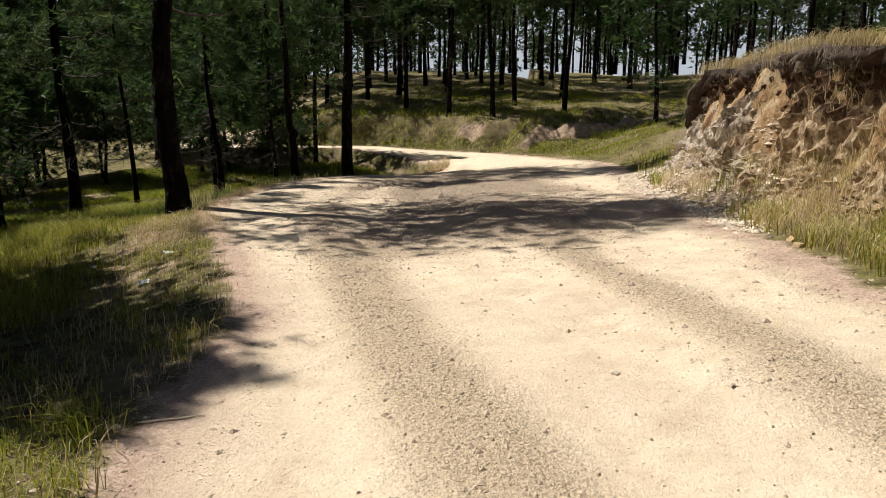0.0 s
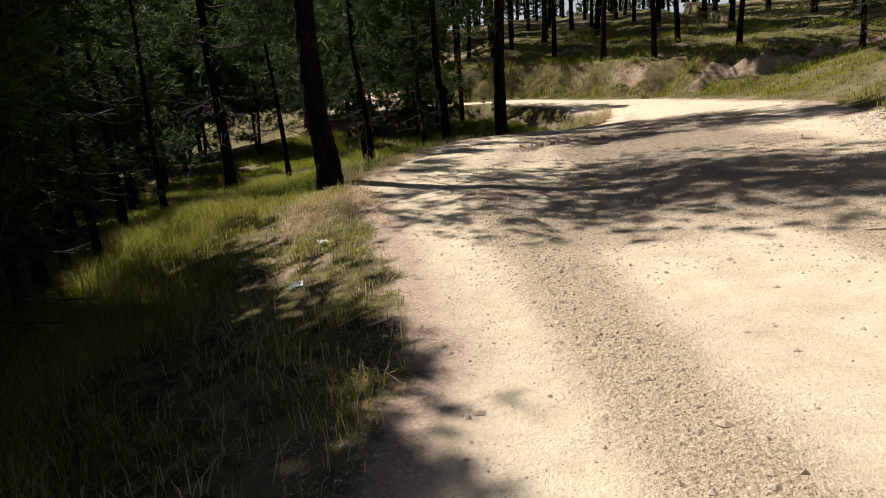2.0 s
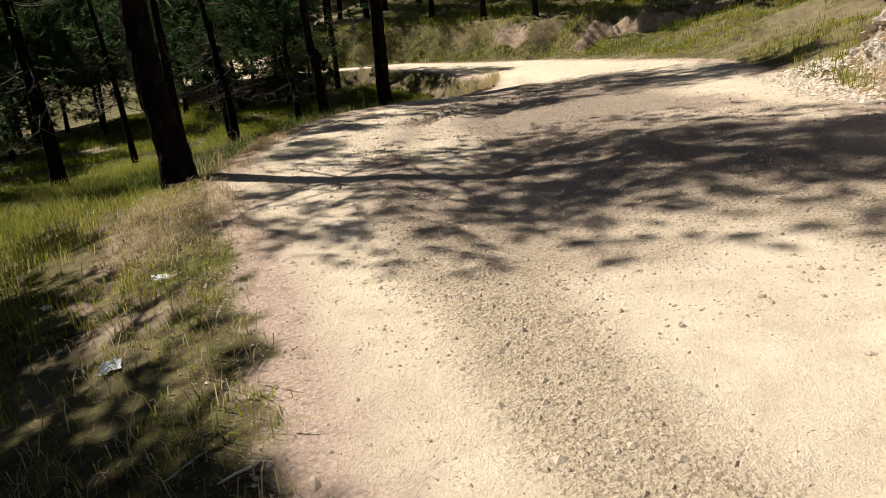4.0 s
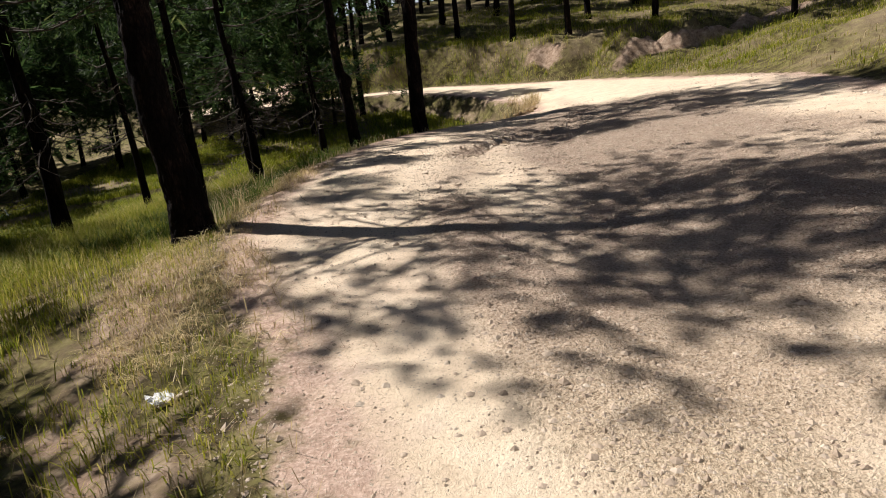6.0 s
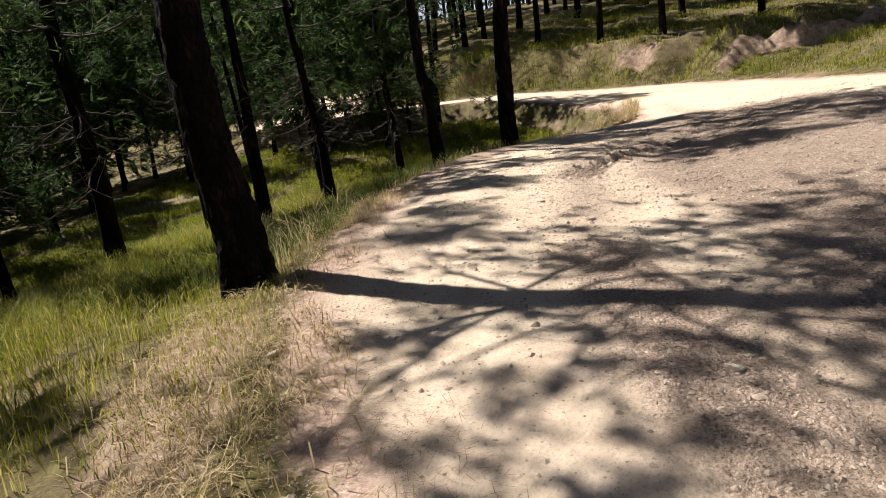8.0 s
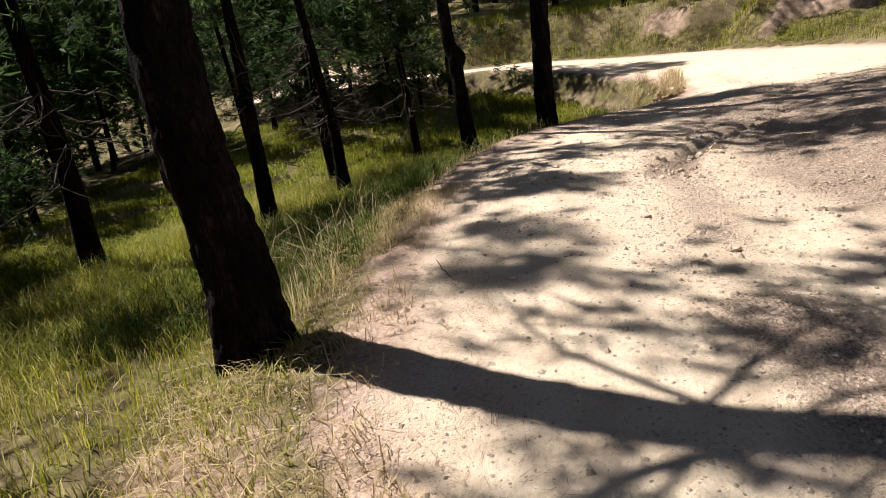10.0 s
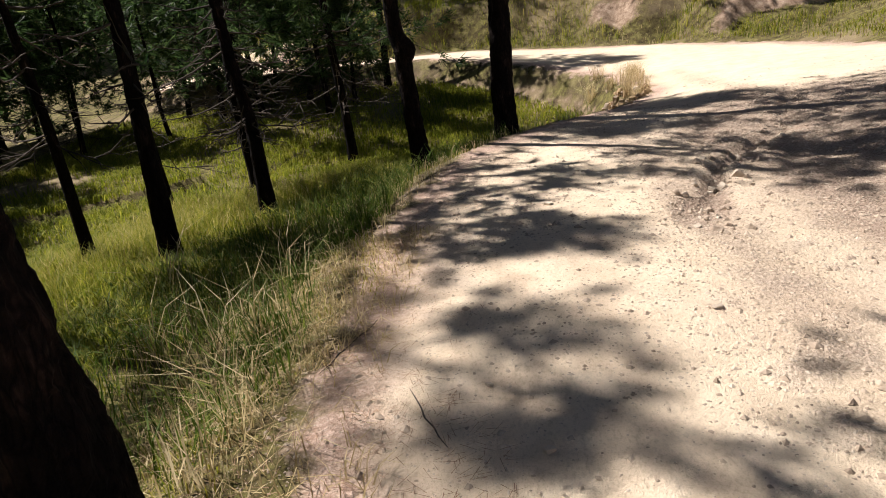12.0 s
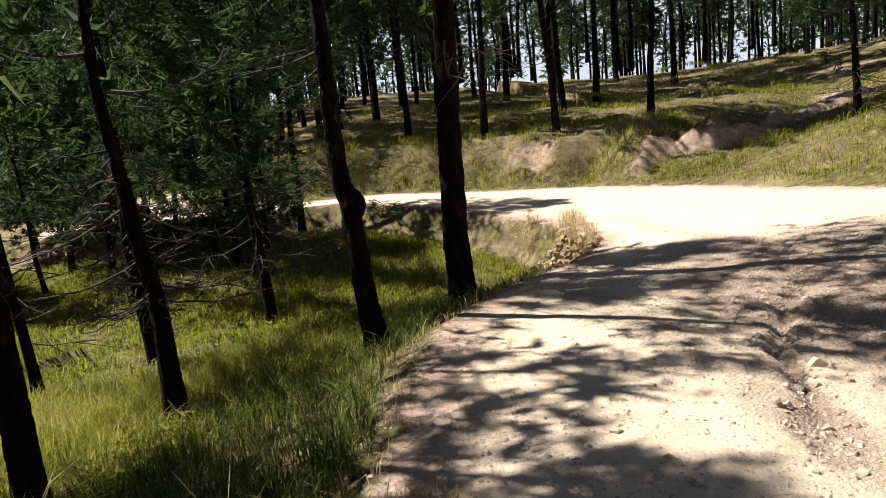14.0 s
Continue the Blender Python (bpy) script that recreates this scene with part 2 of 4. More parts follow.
def mesh_from(name, verts, faces, mat, flat=False):
    """A mesh from numpy arrays: faces of one corner count."""
    me = bpy.data.meshes.new(name)
    n, k = faces.shape
    me.vertices.add(len(verts))
    me.vertices.foreach_set("co", np.asarray(verts, np.float32).ravel())
    me.loops.add(n * k)
    me.loops.foreach_set("vertex_index", faces.astype(np.int32).ravel())
    me.polygons.add(n)
    me.polygons.foreach_set("loop_start", np.arange(0, n * k, k, dtype=np.int32))
    me.update(calc_edges=True)
    me.polygons.foreach_set("use_smooth", np.full(n, not flat))
    me.materials.append(mat)
    return me


def part(name, mesh, parent, label=""):
    ob = new(name, mesh)
    ob.parent = parent
    return tagged(ob, label)


# ---- the lie of the land ----
EDGE_Y = [-40, 0, 2, 3.7, 5, 6, 8, 10, 11.4, 12.8, 14.2, 15.9, 17.4, 18.3, 19, 20.5, 22.6, 24.8, 27]
LEFT_X = [12, 1.1, 0.5, 0.05, 0.0, -0.2, -1.05, -2.0, -2.54, -2.78, -2.8, -2.65, -2.31, -1.77, -1.3, -0.15, 0.85, 1.0, -0.3]
RIGHT_X = [18, 5.2, 4.7, 4.5, 4.45, 4.45, 4.5, 4.55, 4.6, 4.7, 4.9, 5.1, 5.25, 5.3, 5.25, 5.2, 5.0, 4.7, 4.4]
LINE = [(15, -40, 0, 3), (3.9, 0, 0, 1.4), (1.8, 8, 0, 2.5), (1.0, 13, 0, 3.5), (2.0, 19, 0, 3), (2.85, 22.5, 0, 2.2), (2.5, 26, 0.0, 2.2), (0.9, 28.4, 0.05, 2.1),
        (-1.2, 30.2, 0.12, 1.7), (-3.2, 31.7, 0.2, 1.35), (-6, 31.8, 0.2, 1.2), (-11, 34, 0.0, 1.5), (-17, 39, -0.8, 1.9), (-32, 43, -1.5, 2.2), (-90, 48, -2.5, 2.5)]


def road_field(x, y):
    """Distance outside the road (negative inside), side (1: hill, -1: hollow), height of the road nearby, place across."""
    best = np.full(x.shape, 1e9)
    side, zc, hair = np.ones(x.shape), np.zeros(x.shape), np.full(x.shape, 1e9)
    for k, ((x0, y0, z0, w0), (x1, y1, z1, w1)) in enumerate(zip(LINE, LINE[1:])):
        dx, dy = x1 - x0, y1 - y0
        t = np.clip(((x - x0) * dx + (y - y0) * dy) / (dx * dx + dy * dy), 0, 1)
        px, py = x - x0 - t * dx, y - y0 - t * dy
        d = np.hypot(px, py)
        near = d < best
        best = np.where(near, d, best)
        side = np.where(near, np.where(dx * py - dy * px > 0, -1.0, 1.0), side)
        zc = np.where(near, z0 + t * (z1 - z0), zc)
        if k >= 5:
            hair = np.minimum(hair, d - (w0 + t * (w1 - w0)))
    left, right = np.interp(y, EDGE_Y, LEFT_X), np.interp(y, EDGE_Y, RIGHT_X)
    ragged = 0.1 * vnoise(x, y, 1.3, 86) + 0.06 * vnoise(x, y, 3.4, 87)
    main = np.maximum(np.maximum(left - x, x - right) + ragged, y - 26.5)
    return np.minimum(main, hair), side, zc, (x - left) / (right - left), main < hair


def land(x, y):
    """Height of the ground, and the masks: road, gravel, rock."""
    x, y = np.asarray(x, float), np.asarray(y, float)
    sd, side, zc, u, on_main = road_field(x, y)
    d = np.maximum(sd, 0)
    cross = 0.09 * np.clip(x - 1, -0.3, 4) * (1 - 0.7 * smooth(18, 27, y))
    z = zc + cross + 0.1 * np.exp(-((x + 1.6) ** 2 / 1.6 + (y - 14.0) ** 2 / 8)) - 0.33 * np.exp(-((x + 0.6) ** 2 / 3 + (y - 23.5) ** 2 / 9))
    # hollow on one side
    brink = smooth(11, 13.5, y)
    low = np.where(on_main, -0.2 * np.minimum(d, 5) - brink * (0.25 * np.minimum(d, 0.7) - 0.04 * np.clip(d - 0.7, 0, 4.3)), -1.3 * np.minimum(d, 0.55) - 0.1 * np.clip(d - 0.55, 0, 5)) - 0.07 * np.clip(d - 5, 0, 16)
    low = low + np.where(on_main, 0, 0.24 * np.exp(-((d - 0.45) / 0.3) ** 2) * smooth(-1.6, -3.5, x) * (0.7 + 0.5 * vnoise(x, y, 0.9, 15)))
    # hill on the other, with a low embankment at the bend
    bend = smooth(28.5, 31, y) * smooth(9, 4, x)
    high = (0.28 * np.minimum(d, 4)) * (1 - bend) + bend * (1.35 * smooth(0.3, 1.7, d + 0.34 * vnoise(x, y, 0.5, 3) + 0.16 * vnoise(x, y, 1.7, 23)) + 0.07 * np.minimum(d, 4))
    high = high + 0.2 * np.clip(d - 4, 0, 27) - 0.12 * np.clip(d - 34, 0, 40)
    wide = np.interp(y, [2, 6, 9, 20], [2.4, 1.9, 1.15, 1.0])
    db = (d + 0.16 * vnoise(x, y, 0.9, 5) + 0.07 * vnoise(x, y, 2.7, 6)) / wide
    cut = np.interp(db, [0, 0.15, 0.65, 0.8, 0.98, 1.35, 4], [0, 0.06, 0.58, 1.15, 1.62, 1.88, 2.2]) + 0.06 * np.clip(db - 4, 0, 40)
    crag = np.abs(vnoise(x, y, 2.1, 51)) + 0.6 * np.abs(vnoise(x, y, 5.0, 52))
    cut = cut + (crag - 0.5) * 0.3 * smooth(0.3, 0.6, db) * smooth(1.3, 0.95, db)
    at_bank = smooth(14.4, 13.0, y + 0.35 * vnoise(x, y, 1.1, 8)) * smooth(-25, -15, y)
    high = high * (1 - at_bank) + cut * at_bank
    # a washed gully on the hill
    gully = np.exp(-((y - 30.6 - 0.12 * (x - 4) - 0.5 * vnoise(x, 0 * y, 0.5, 4)) / 0.55) ** 2) * smooth(2, 4, x) * smooth(12.5, 9, x)
    scarp = 0.36 * smooth(-0.14, 0.18, y - 29.2 - 0.1 * (x - 5) - 0.45 * vnoise(x, 0 * y, 0.8, 4) - 0.12 * vnoise(x, 0 * y, 3.0, 5)) * smooth(3.2, 4.4, x) * smooth(11.5, 9.5, x)
    z = z + np.where(side > 0, high - 0.6 * gully + (1 + 0.25 * vnoise(x, y, 1.3, 88) + 0.45 * vnoise(x, y, 4.0, 89)) * scarp * smooth(33, 30, y), low)
    out = smooth(0, 1.5, d)
    z = z + 0.26 * smooth(0.4, 1.5, d) * (side > 0) * (1 - at_bank) * fbm(x, y, 0.75, 4, 14) + out * (0.16 * fbm(x, y, 0.25, 3, 2) + 0.05 * fbm(x, y, 1.4, 3, 4)) + 0.35 * smooth(4, 12, d) * fbm(x, y, 0.09, 3, 9)
    # the road itself: ruts, ridge of loose stone, a washed step
    inside = smooth(0.1, -0.5, sd)
    s1, s2 = np.interp(y, [0, 2.5, 4.5, 7.7, 10, 13], [2.9, 2.1, 1.5, 0.46, -0.2, -0.7]), np.interp(y, [0, 2.5, 4.4, 6.6, 8.6, 11, 14], [3.8, 3.4, 3.1, 2.83, 2.36, 1.8, 1.5])
    strip = np.exp(-((x - s1 + 0.12 * vnoise(x, y, 0.7, 64)) / 0.36) ** 2) + 0.85 * np.exp(-((x - s2 + 0.12 * vnoise(x, y, 0.8, 65)) / 0.3) ** 2)
    strip = strip * inside * np.where(y < 12, 1.0, 0.45) * (y < 24)
    line = x - np.interp(y, [14.2, 15, 16.07, 17.3, 18.5], [-0.75, -0.55, -0.16, 0.8, 1.4]) + 0.12 * vnoise(x, y, 2.3, 66)
    rut = np.exp(-(line / (0.09 + 0.04 * vnoise(x, y, 1.5, 63))) ** 2) * smooth(14.2, 15.2, y) * smooth(18.5, 17.0, y)
    rough_zone = smooth(0.9, 0.0, np.abs(x - 0.9) / 2.2) * smooth(12, 14, y) * smooth(20, 17, y)
    step = -0.03 * smooth(-0.1, 0.12, line) * smooth(1.8, 0.6, line) * smooth(14, 15.2, y) * smooth(19, 17, y)
    z = z + inside * (0.018 * strip + 0.03 * fbm(x, y, 0.8, 3, 11) + 0.013 * fbm(x, y, 3.0, 3, 12) - 0.085 * rut + step + 0.03 * rough_zone * (np.abs(vnoise(x, y, 2.2, 61)) + 0.7 * np.abs(vnoise(x, y, 5.5, 62))))
    loose = smooth(2.3, 1.0, np.abs(x - 1.9 + 0.3 * vnoise(x, y, 0.8, 67))) * smooth(7.6, 9.0, y + 0.5 * vnoise(x, y, 1.2, 68)) * smooth(21, 18, y) * (0.75 + 0.35 * vnoise(x, y, 1.6, 69))
    gravel = np.clip(strip + loose + 0.8 * rut + 0.45 * rough_zone + 0.5 * smooth(-0.9, -0.2, sd) * (x > 2), 0, 1) * inside
    rock = at_bank * (side > 0) * smooth(0.12, 0.5, db) * smooth(1.15, 0.95, db) * smooth(5.5, 8.5, y + 1.2 * vnoise(x, y, 1.2, 3))
    lip = np.exp(-((y - 29.3 - 0.1 * (x - 5) - 0.45 * vnoise(x, 0 * y, 0.8, 4)) / 0.34) ** 2) * smooth(3.2, 4.4, x) * smooth(11.5, 9.5, x)
    torn = bend * smooth(0.5, 0.9, d) * smooth(2.0, 1.3, d) * smooth(0.0, 0.4, vnoise(x, y, 0.45, 21))
    under = np.where((side < 0) & ~on_main, smooth(0.1, 0.4, d) * smooth(2.6, 1.4, d), 0) * (x > -14)
    bare = np.maximum(np.maximum(lip, 0.8 * torn) * (side > 0), 0.5 * under * smooth(1.2, 0.8, d))
    bare = np.maximum(bare, 0.25 * smooth(-9.5, -12.5, x) * (side < 0))
    bare = np.maximum(bare, 0.45 * smooth(0.75, 0.3, np.hypot((x - 0.0) / 1.3, (y - 23.2) / 1.9)) * (side < 0))
    bare = np.maximum(bare, 0.75 * smooth(0.15, 0.5, fbm(x, y, 0.3, 3, 41)) * smooth(3, 6, d) * (side > 0))
    bare = np.maximum(bare, 0.7 * at_bank * (side > 0) * smooth(0.05, 0.2, db) * smooth(0.5, 0.3, db) * smooth(8, 9.5, y))
    bare = np.maximum(bare, 0.8 * (side < 0) * smooth(0.05, 0.3, sd) * smooth(1.5, 0.9, sd) * smooth(7, 8.2, y) * smooth(11.8, 10.8, y) * np.clip(0.65 + 0.6 * vnoise(x, y, 1.1, 90), 0, 1))
    return z, smooth(0.7, -0.8, sd), gravel, rock, bare, sd, side


def zat(x, y):
    return float(land(np.array([x]), np.array([y]))[0][0])


def spread(lo, a, b, hi, fine, growth):
    """Grid lines: even between a and b, widening beyond."""
    mid = list(np.arange(a, b, fine))
    up, s = [b], fine
    while up[-1] < hi:
        s *= growth
        up.append(up[-1] + s)
    down, s = [], fine
    v = a
    while v > lo:
        s *= growth
        v -= s
        down.append(v)
    return np.array(down[::-1] + mid + up)


def build_ground():
    gx, gy = spread(-900, -5.0, 6.5, 900, 0.07, 1.045), spread(-600, 2.5, 21.0, 1200, 0.07, 1.035)
    gy = np.concatenate([gy[gy < 21.0], np.arange(21.0, 35.0, 0.13), spread(0, 35.0, 35.1, 1200, 0.13, 1.04)[-90:]])
    gy = np.unique(np.round(gy[(gy < 34.9) | (gy > 35.0)], 4))
    X, Y = np.meshgrid(gx, gy)
    Z, road, gravel, rock, bare, sd, side = land(X, Y)
    verts = np.stack([X, Y, Z], -1).reshape(-1, 3)
    nx, ny = len(gx), len(gy)
    i = (np.arange(ny - 1)[:, None] * nx + np.arange(nx - 1)[None]).ravel()
    faces = np.stack([i, i + 1, i + nx + 1, i + nx], 1)
    zone = np.stack([road, gravel, rock, bare], -1).reshape(-1, 4)
    kind = np.where(sd < 0.0, 1, 0)
    kind = np.where((rock > 0.05) & (side > 0) & (Y < 15), 2, kind).ravel()[i]
    tags = [("ground", "sloping grassy woodland floor with patches of bare soil"), ("road", "pale dusty unpaved road with gravel strips and ruts"),
            ("bank", "cut earth bank of crumbling ochre rock beside the road")]
    out = []
    for k, (name, label) in enumerate(tags):
        f = faces[kind == k]
        used, inv = np.unique(f, return_inverse=True)
        me = mesh_from(name, verts[used], inv.reshape(-1, 4), EARTH)
        at = me.color_attributes.new("zone", "FLOAT_COLOR", "POINT")
        at.data.foreach_set("color", zone[used].astype(np.float32).ravel())
        out.append(tagged(new(name, me), label, name, kind="structure"))
    return out


ground, road, bank = build_ground()


# ---- glowing ring standing in for bright haze low over the distance ----
def build_backdrop():
    m = bpy.data.materials.new("glowing_haze_ring")
    m.use_nodes = True
    nt = m.node_tree
    nt.nodes.clear()
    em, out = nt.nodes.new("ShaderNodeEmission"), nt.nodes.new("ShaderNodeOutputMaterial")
    # the ring emits its own pale blue light in place of bright low sky
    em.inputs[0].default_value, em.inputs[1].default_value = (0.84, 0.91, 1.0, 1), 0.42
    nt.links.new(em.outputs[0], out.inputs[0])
    a = np.linspace(0, 2 * np.pi, 65)[:-1]
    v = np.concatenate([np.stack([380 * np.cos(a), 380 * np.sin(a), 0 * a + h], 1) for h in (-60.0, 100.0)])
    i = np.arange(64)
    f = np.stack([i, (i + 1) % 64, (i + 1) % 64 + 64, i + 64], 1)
    return tagged(new("backdrop", mesh_from("backdrop", v, f, m)), "glowing ring standing in for pale sky haze over the horizon", "sky", kind="structure")


build_backdrop()


# ---- trees ----
def tube(path, radii, sides, rnd, rough=0.0, proud=None):
    """Verts and quads of a tapered, slightly knobbly tube along a path."""
    path, radii = np.asarray(path, float), np.asarray(radii, float)
    d = np.gradient(path, axis=0)
    d /= np.linalg.norm(d, axis=1)[:, None] + 1e-9
    ref = np.where(np.abs(d[:, 2:3]) > 0.8, np.array([[1.0, 0, 0]]), np.array([[0, 0, 1.0]]))
    a = np.cross(d, ref)
    a /= np.linalg.norm(a, axis=1)[:, None] + 1e-9
    b = np.cross(d, a)
    ang = np.linspace(0, 2 * np.pi, sides, endpoint=False)
    wob = 1 + rough * rnd.uniform(-1, 1, (len(path), sides))
    if proud is not None:
        wob = wob + proud(ang[None] * radii[:, None], path[:, 2:3] + 0 * ang[None]) / radii[:, None]
    ring = (np.cos(ang)[None, :, None] * a[:, None] + np.sin(ang)[None, :, None] * b[:, None]) * (radii[:, None] * wob)[..., None]
    v = (path[:, None] + ring).reshape(-1, 3)
    i, j = np.meshgrid(np.arange(len(path) - 1), np.arange(sides), indexing="ij")
    i, j = i.ravel(), j.ravel()
    f = np.stack([i * sides + j, i * sides + (j + 1) % sides, (i + 1) * sides + (j + 1) % sides, (i + 1) * sides + j], 1)
    return v, f


def joined(pieces):
    vs, fs, n = [], [], 0
    for v, f in pieces:
        vs.append(v)
        fs.append(f + n)
        n += len(v)
    return np.concatenate(vs), np.concatenate(fs)


def tufts(points, dirs, rnd, needles, length, width, droop=0.15):
    """Needle brushes: thin triangles fanning out round a twig's end."""
    n = len(points)
    d = dirs[:, None] * 0.75 + rnd.normal(0, 0.62, (n, needles, 3))
    d[..., 2] -= droop
    d /= np.linalg.norm(d, axis=2)[..., None]
    ln = length * rnd.uniform(0.6, 1.15, (n, needles, 1))
    s = np.cross(d, rnd.normal(0, 1, (n, needles, 3)))
    s /= np.linalg.norm(s, axis=2)[..., None] + 1e-9
    p = points[:, None] + rnd.normal(0, 0.025, (n, needles, 3))
    v = np.stack([p - s * width / 2, p + s * width / 2, p + d * ln], 2).reshape(-1, 3)
    return v, np.arange(len(v)).reshape(-1, 3)


def trunk_path(height, bends, rnd, n=26):
    """bends: (height, dx, dy) knots, then on in the same line with slight wander."""
    h = np.concatenate([np.linspace(-0.25, 3.2, n // 2), np.linspace(3.5, height, n - n // 2)])
    k = np.array(bends)
    x, y = np.interp(h, k[:, 0], k[:, 1]), np.interp(h, k[:, 0], k[:, 2])
    over = np.maximum(h - k[-1, 0], 0)
    lean = (k[-1, 1:] - k[0, 1:]) / max(k[-1, 0], 1) * 0.4
    return np.stack([x + over * lean[0] + 0.03 * np.sin(h * 1.3 + rnd.uniform(0, 6)), y + over * lean[1] + 0.03 * np.cos(h * 1.1 + rnd.uniform(0, 6)), h], 1)


def pine(seed, height, radius, crown_from, crown_r, bends=((0, 0, 0), (3, 0, 0)), needles=9, per_limb=13, limbs=34, dead=8, dead_from=1.2, width=0.016, needle_len=0.2, sides=12, flare=0.45, knob=None, single=False, top=220, plates=0.0, brush=(8, 0.34, 0.08)):
    """A pine: trunk with root flare, bare dead twigs low down, limbs, and a crown of needle brushes."""
    rnd = np.random.RandomState(seed)
    path = trunk_path(height, bends, rnd)
    h = path[:, 2]
    r = radius * (1 - 0.9 * np.clip(h / height, 0, 1) ** 0.9) * (1 + flare * np.exp(-np.maximum(h + 0.1, 0) / 0.22))
    if plates:
        hh = np.concatenate([np.arange(-0.25, 4.4, 0.028), np.linspace(4.5, height, 8)])
        fine = np.stack([np.interp(hh, h, path[:, 0]), np.interp(hh, h, path[:, 1]), hh], 1)
        fine[:, :2] += np.stack([0.012 * vnoise(hh, 0 * hh, 1.7, seed), 0.012 * vnoise(hh, 0 * hh, 1.3, seed + 1)], 1)
        rad = np.interp(hh, h, r)
        if knob:
            swell = np.exp(-((hh - knob) / 0.09) ** 2)
            rad, fine[:, 0] = rad * (1 + 0.42 * swell), fine[:, 0] + 0.05 * swell
        tv, tf = tube(fine, rad, sides, rnd, 0.0, lambda u, v: plates * (cells(u, v + 0.6 * u, 0.05, 0.13, seed) + 0.5 * cells(u, v, 0.022, 0.05, seed + 3) - 0.7))
    else:
        tv, tf = tube(path, r, sides, rnd, 0.07)
    tree = new("pine_tree")
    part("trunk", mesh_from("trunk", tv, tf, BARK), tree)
    woody, tips, dirs = [], [], []
    for k in range(limbs + dead):
        alive = k < limbs
        f = rnd.uniform(0, 1)
        z = crown_from + (height - crown_from) * f ** 0.85 if alive else rnd.uniform(dead_from, max(crown_from, dead_from + 0.5))
        z = min(z, height - 0.15)
        o = np.array([np.interp(z, h, path[:, 0]), np.interp(z, h, path[:, 1]), z])
        a = rnd.uniform(0, 2 * np.pi)
        rel = (z - crown_from) / max(height - crown_from, 0.1)
        ln = crown_r * (max(0.25, 1 - 0.75 * max(rel, 0) ** 1.5) * rnd.uniform(0.55, 1.1) if alive else rnd.uniform(0.25, 0.85))
        rise = 0.1 + 0.55 * max(rel, 0) if alive else rnd.uniform(-0.3, 0.2)
        dirv = np.array([np.cos(a), np.sin(a), rise])
        nk = 6 if single else 4
        t = np.linspace(0, 1, nk)[:, None]
        sag = np.array([[0, 0, 1.0]]) * (-0.12 * ln * np.sin(t * np.pi) + 0.16 * ln * t ** 2 * (1 if alive else -1))
        side = np.cross(dirv, (0, 0, 1.0)) * rnd.uniform(-0.25, 0.25) * ln
        lp = o + dirv * ln * t + sag + side * t ** 2 + rnd.normal(0, 0.018, (nk, 3)) * t
        limb = [tube(lp, np.linspace(0.024 if alive else 0.015, 0.004, nk) * (0.6 + radius * 2.5), 4 if single else 3, rnd)]
        for q in range(3 if alive else 6):
            s = rnd.uniform(0.25, 0.95)
            b0 = lp[int(s * (nk - 1))]
            bd = dirv * 0.6 + rnd.normal(0, 0.6, 3) * (1, 1, 0.7)
            bl = ln * rnd.uniform(0.2, 0.5)
            nb = 4 if single else 2
            bp = b0 + bd * bl * np.linspace(0, 1, nb)[:, None] + rnd.normal(0, 0.03, (nb, 3)) * np.linspace(0, 1, nb)[:, None]
            limb.append(tube(bp, np.linspace(0.009, 0.003, nb), 3, rnd))
            if alive:
                m = per_limb // 4 + 1
                tips.append(bp[0] + bd * bl * rnd.uniform(0.4, 1.1, (m, 1)) + rnd.normal(0, 0.09, (m, 3)))
                dirs.append(np.tile(bd, (m, 1)))
        woody.append(limb)
        if alive:
            m = per_limb // 3 + 1
            s = rnd.uniform(0.45, 1.05, (m, 1))
            tips.append(o + dirv * ln * s + rnd.normal(0, 0.1, (m, 3)))
            dirs.append(np.tile(dirv, (m, 1)))
    if single:
        for limb in woody:
            part("branch", mesh_from("branch", *joined(limb), TWIG), tree)
    else:
        tagged(part("brushwood", mesh_from("brushwood", *joined(sum(woody, [])), TWIG), tree, "thin grey brittle branches and dead twigs"), kind="stuff")
    # heavier brushes in the upper half, hardly seen, added to thicken the cast shade
    m = top
    hz = crown_from + (height - crown_from) * rnd.uniform(0.18, 0.97, m)
    rr = crown_r * np.maximum(0.25, np.sin(np.pi * np.clip((hz - crown_from) / (height - crown_from), 0, 1) ** 0.9)) * rnd.uniform(0.1, 1, m) ** 0.6
    an = rnd.uniform(0, 6.28, m)
    tp = np.stack([np.interp(hz, h, path[:, 0]) + np.cos(an) * rr, np.interp(hz, h, path[:, 1]) + np.sin(an) * rr, hz], 1)
    uv, uf = tufts(tp, np.stack([np.cos(an), np.sin(an), 0 * an + 0.4], 1), rnd, *brush)
    tagged(part("treetop", mesh_from("treetop", uv, uf, NEEDLE, True), tree, "dense upper needles"), kind="stuff")
    nv, nf = tufts(np.concatenate(tips), np.concatenate(dirs), rnd, needles, needle_len, width)
    tagged(part("crown", mesh_from("crown", nv, nf, NEEDLE, True), tree, "loose crown of long green needles"), kind="stuff")
    return tree


def plant(tree, x, y, turn=0.0, size=1.0, sink=0.0):
    tree.matrix_basis = pose(x, y, zat(x, y) - sink, 0, 0, turn) @ Matrix.Scale(size, 4)


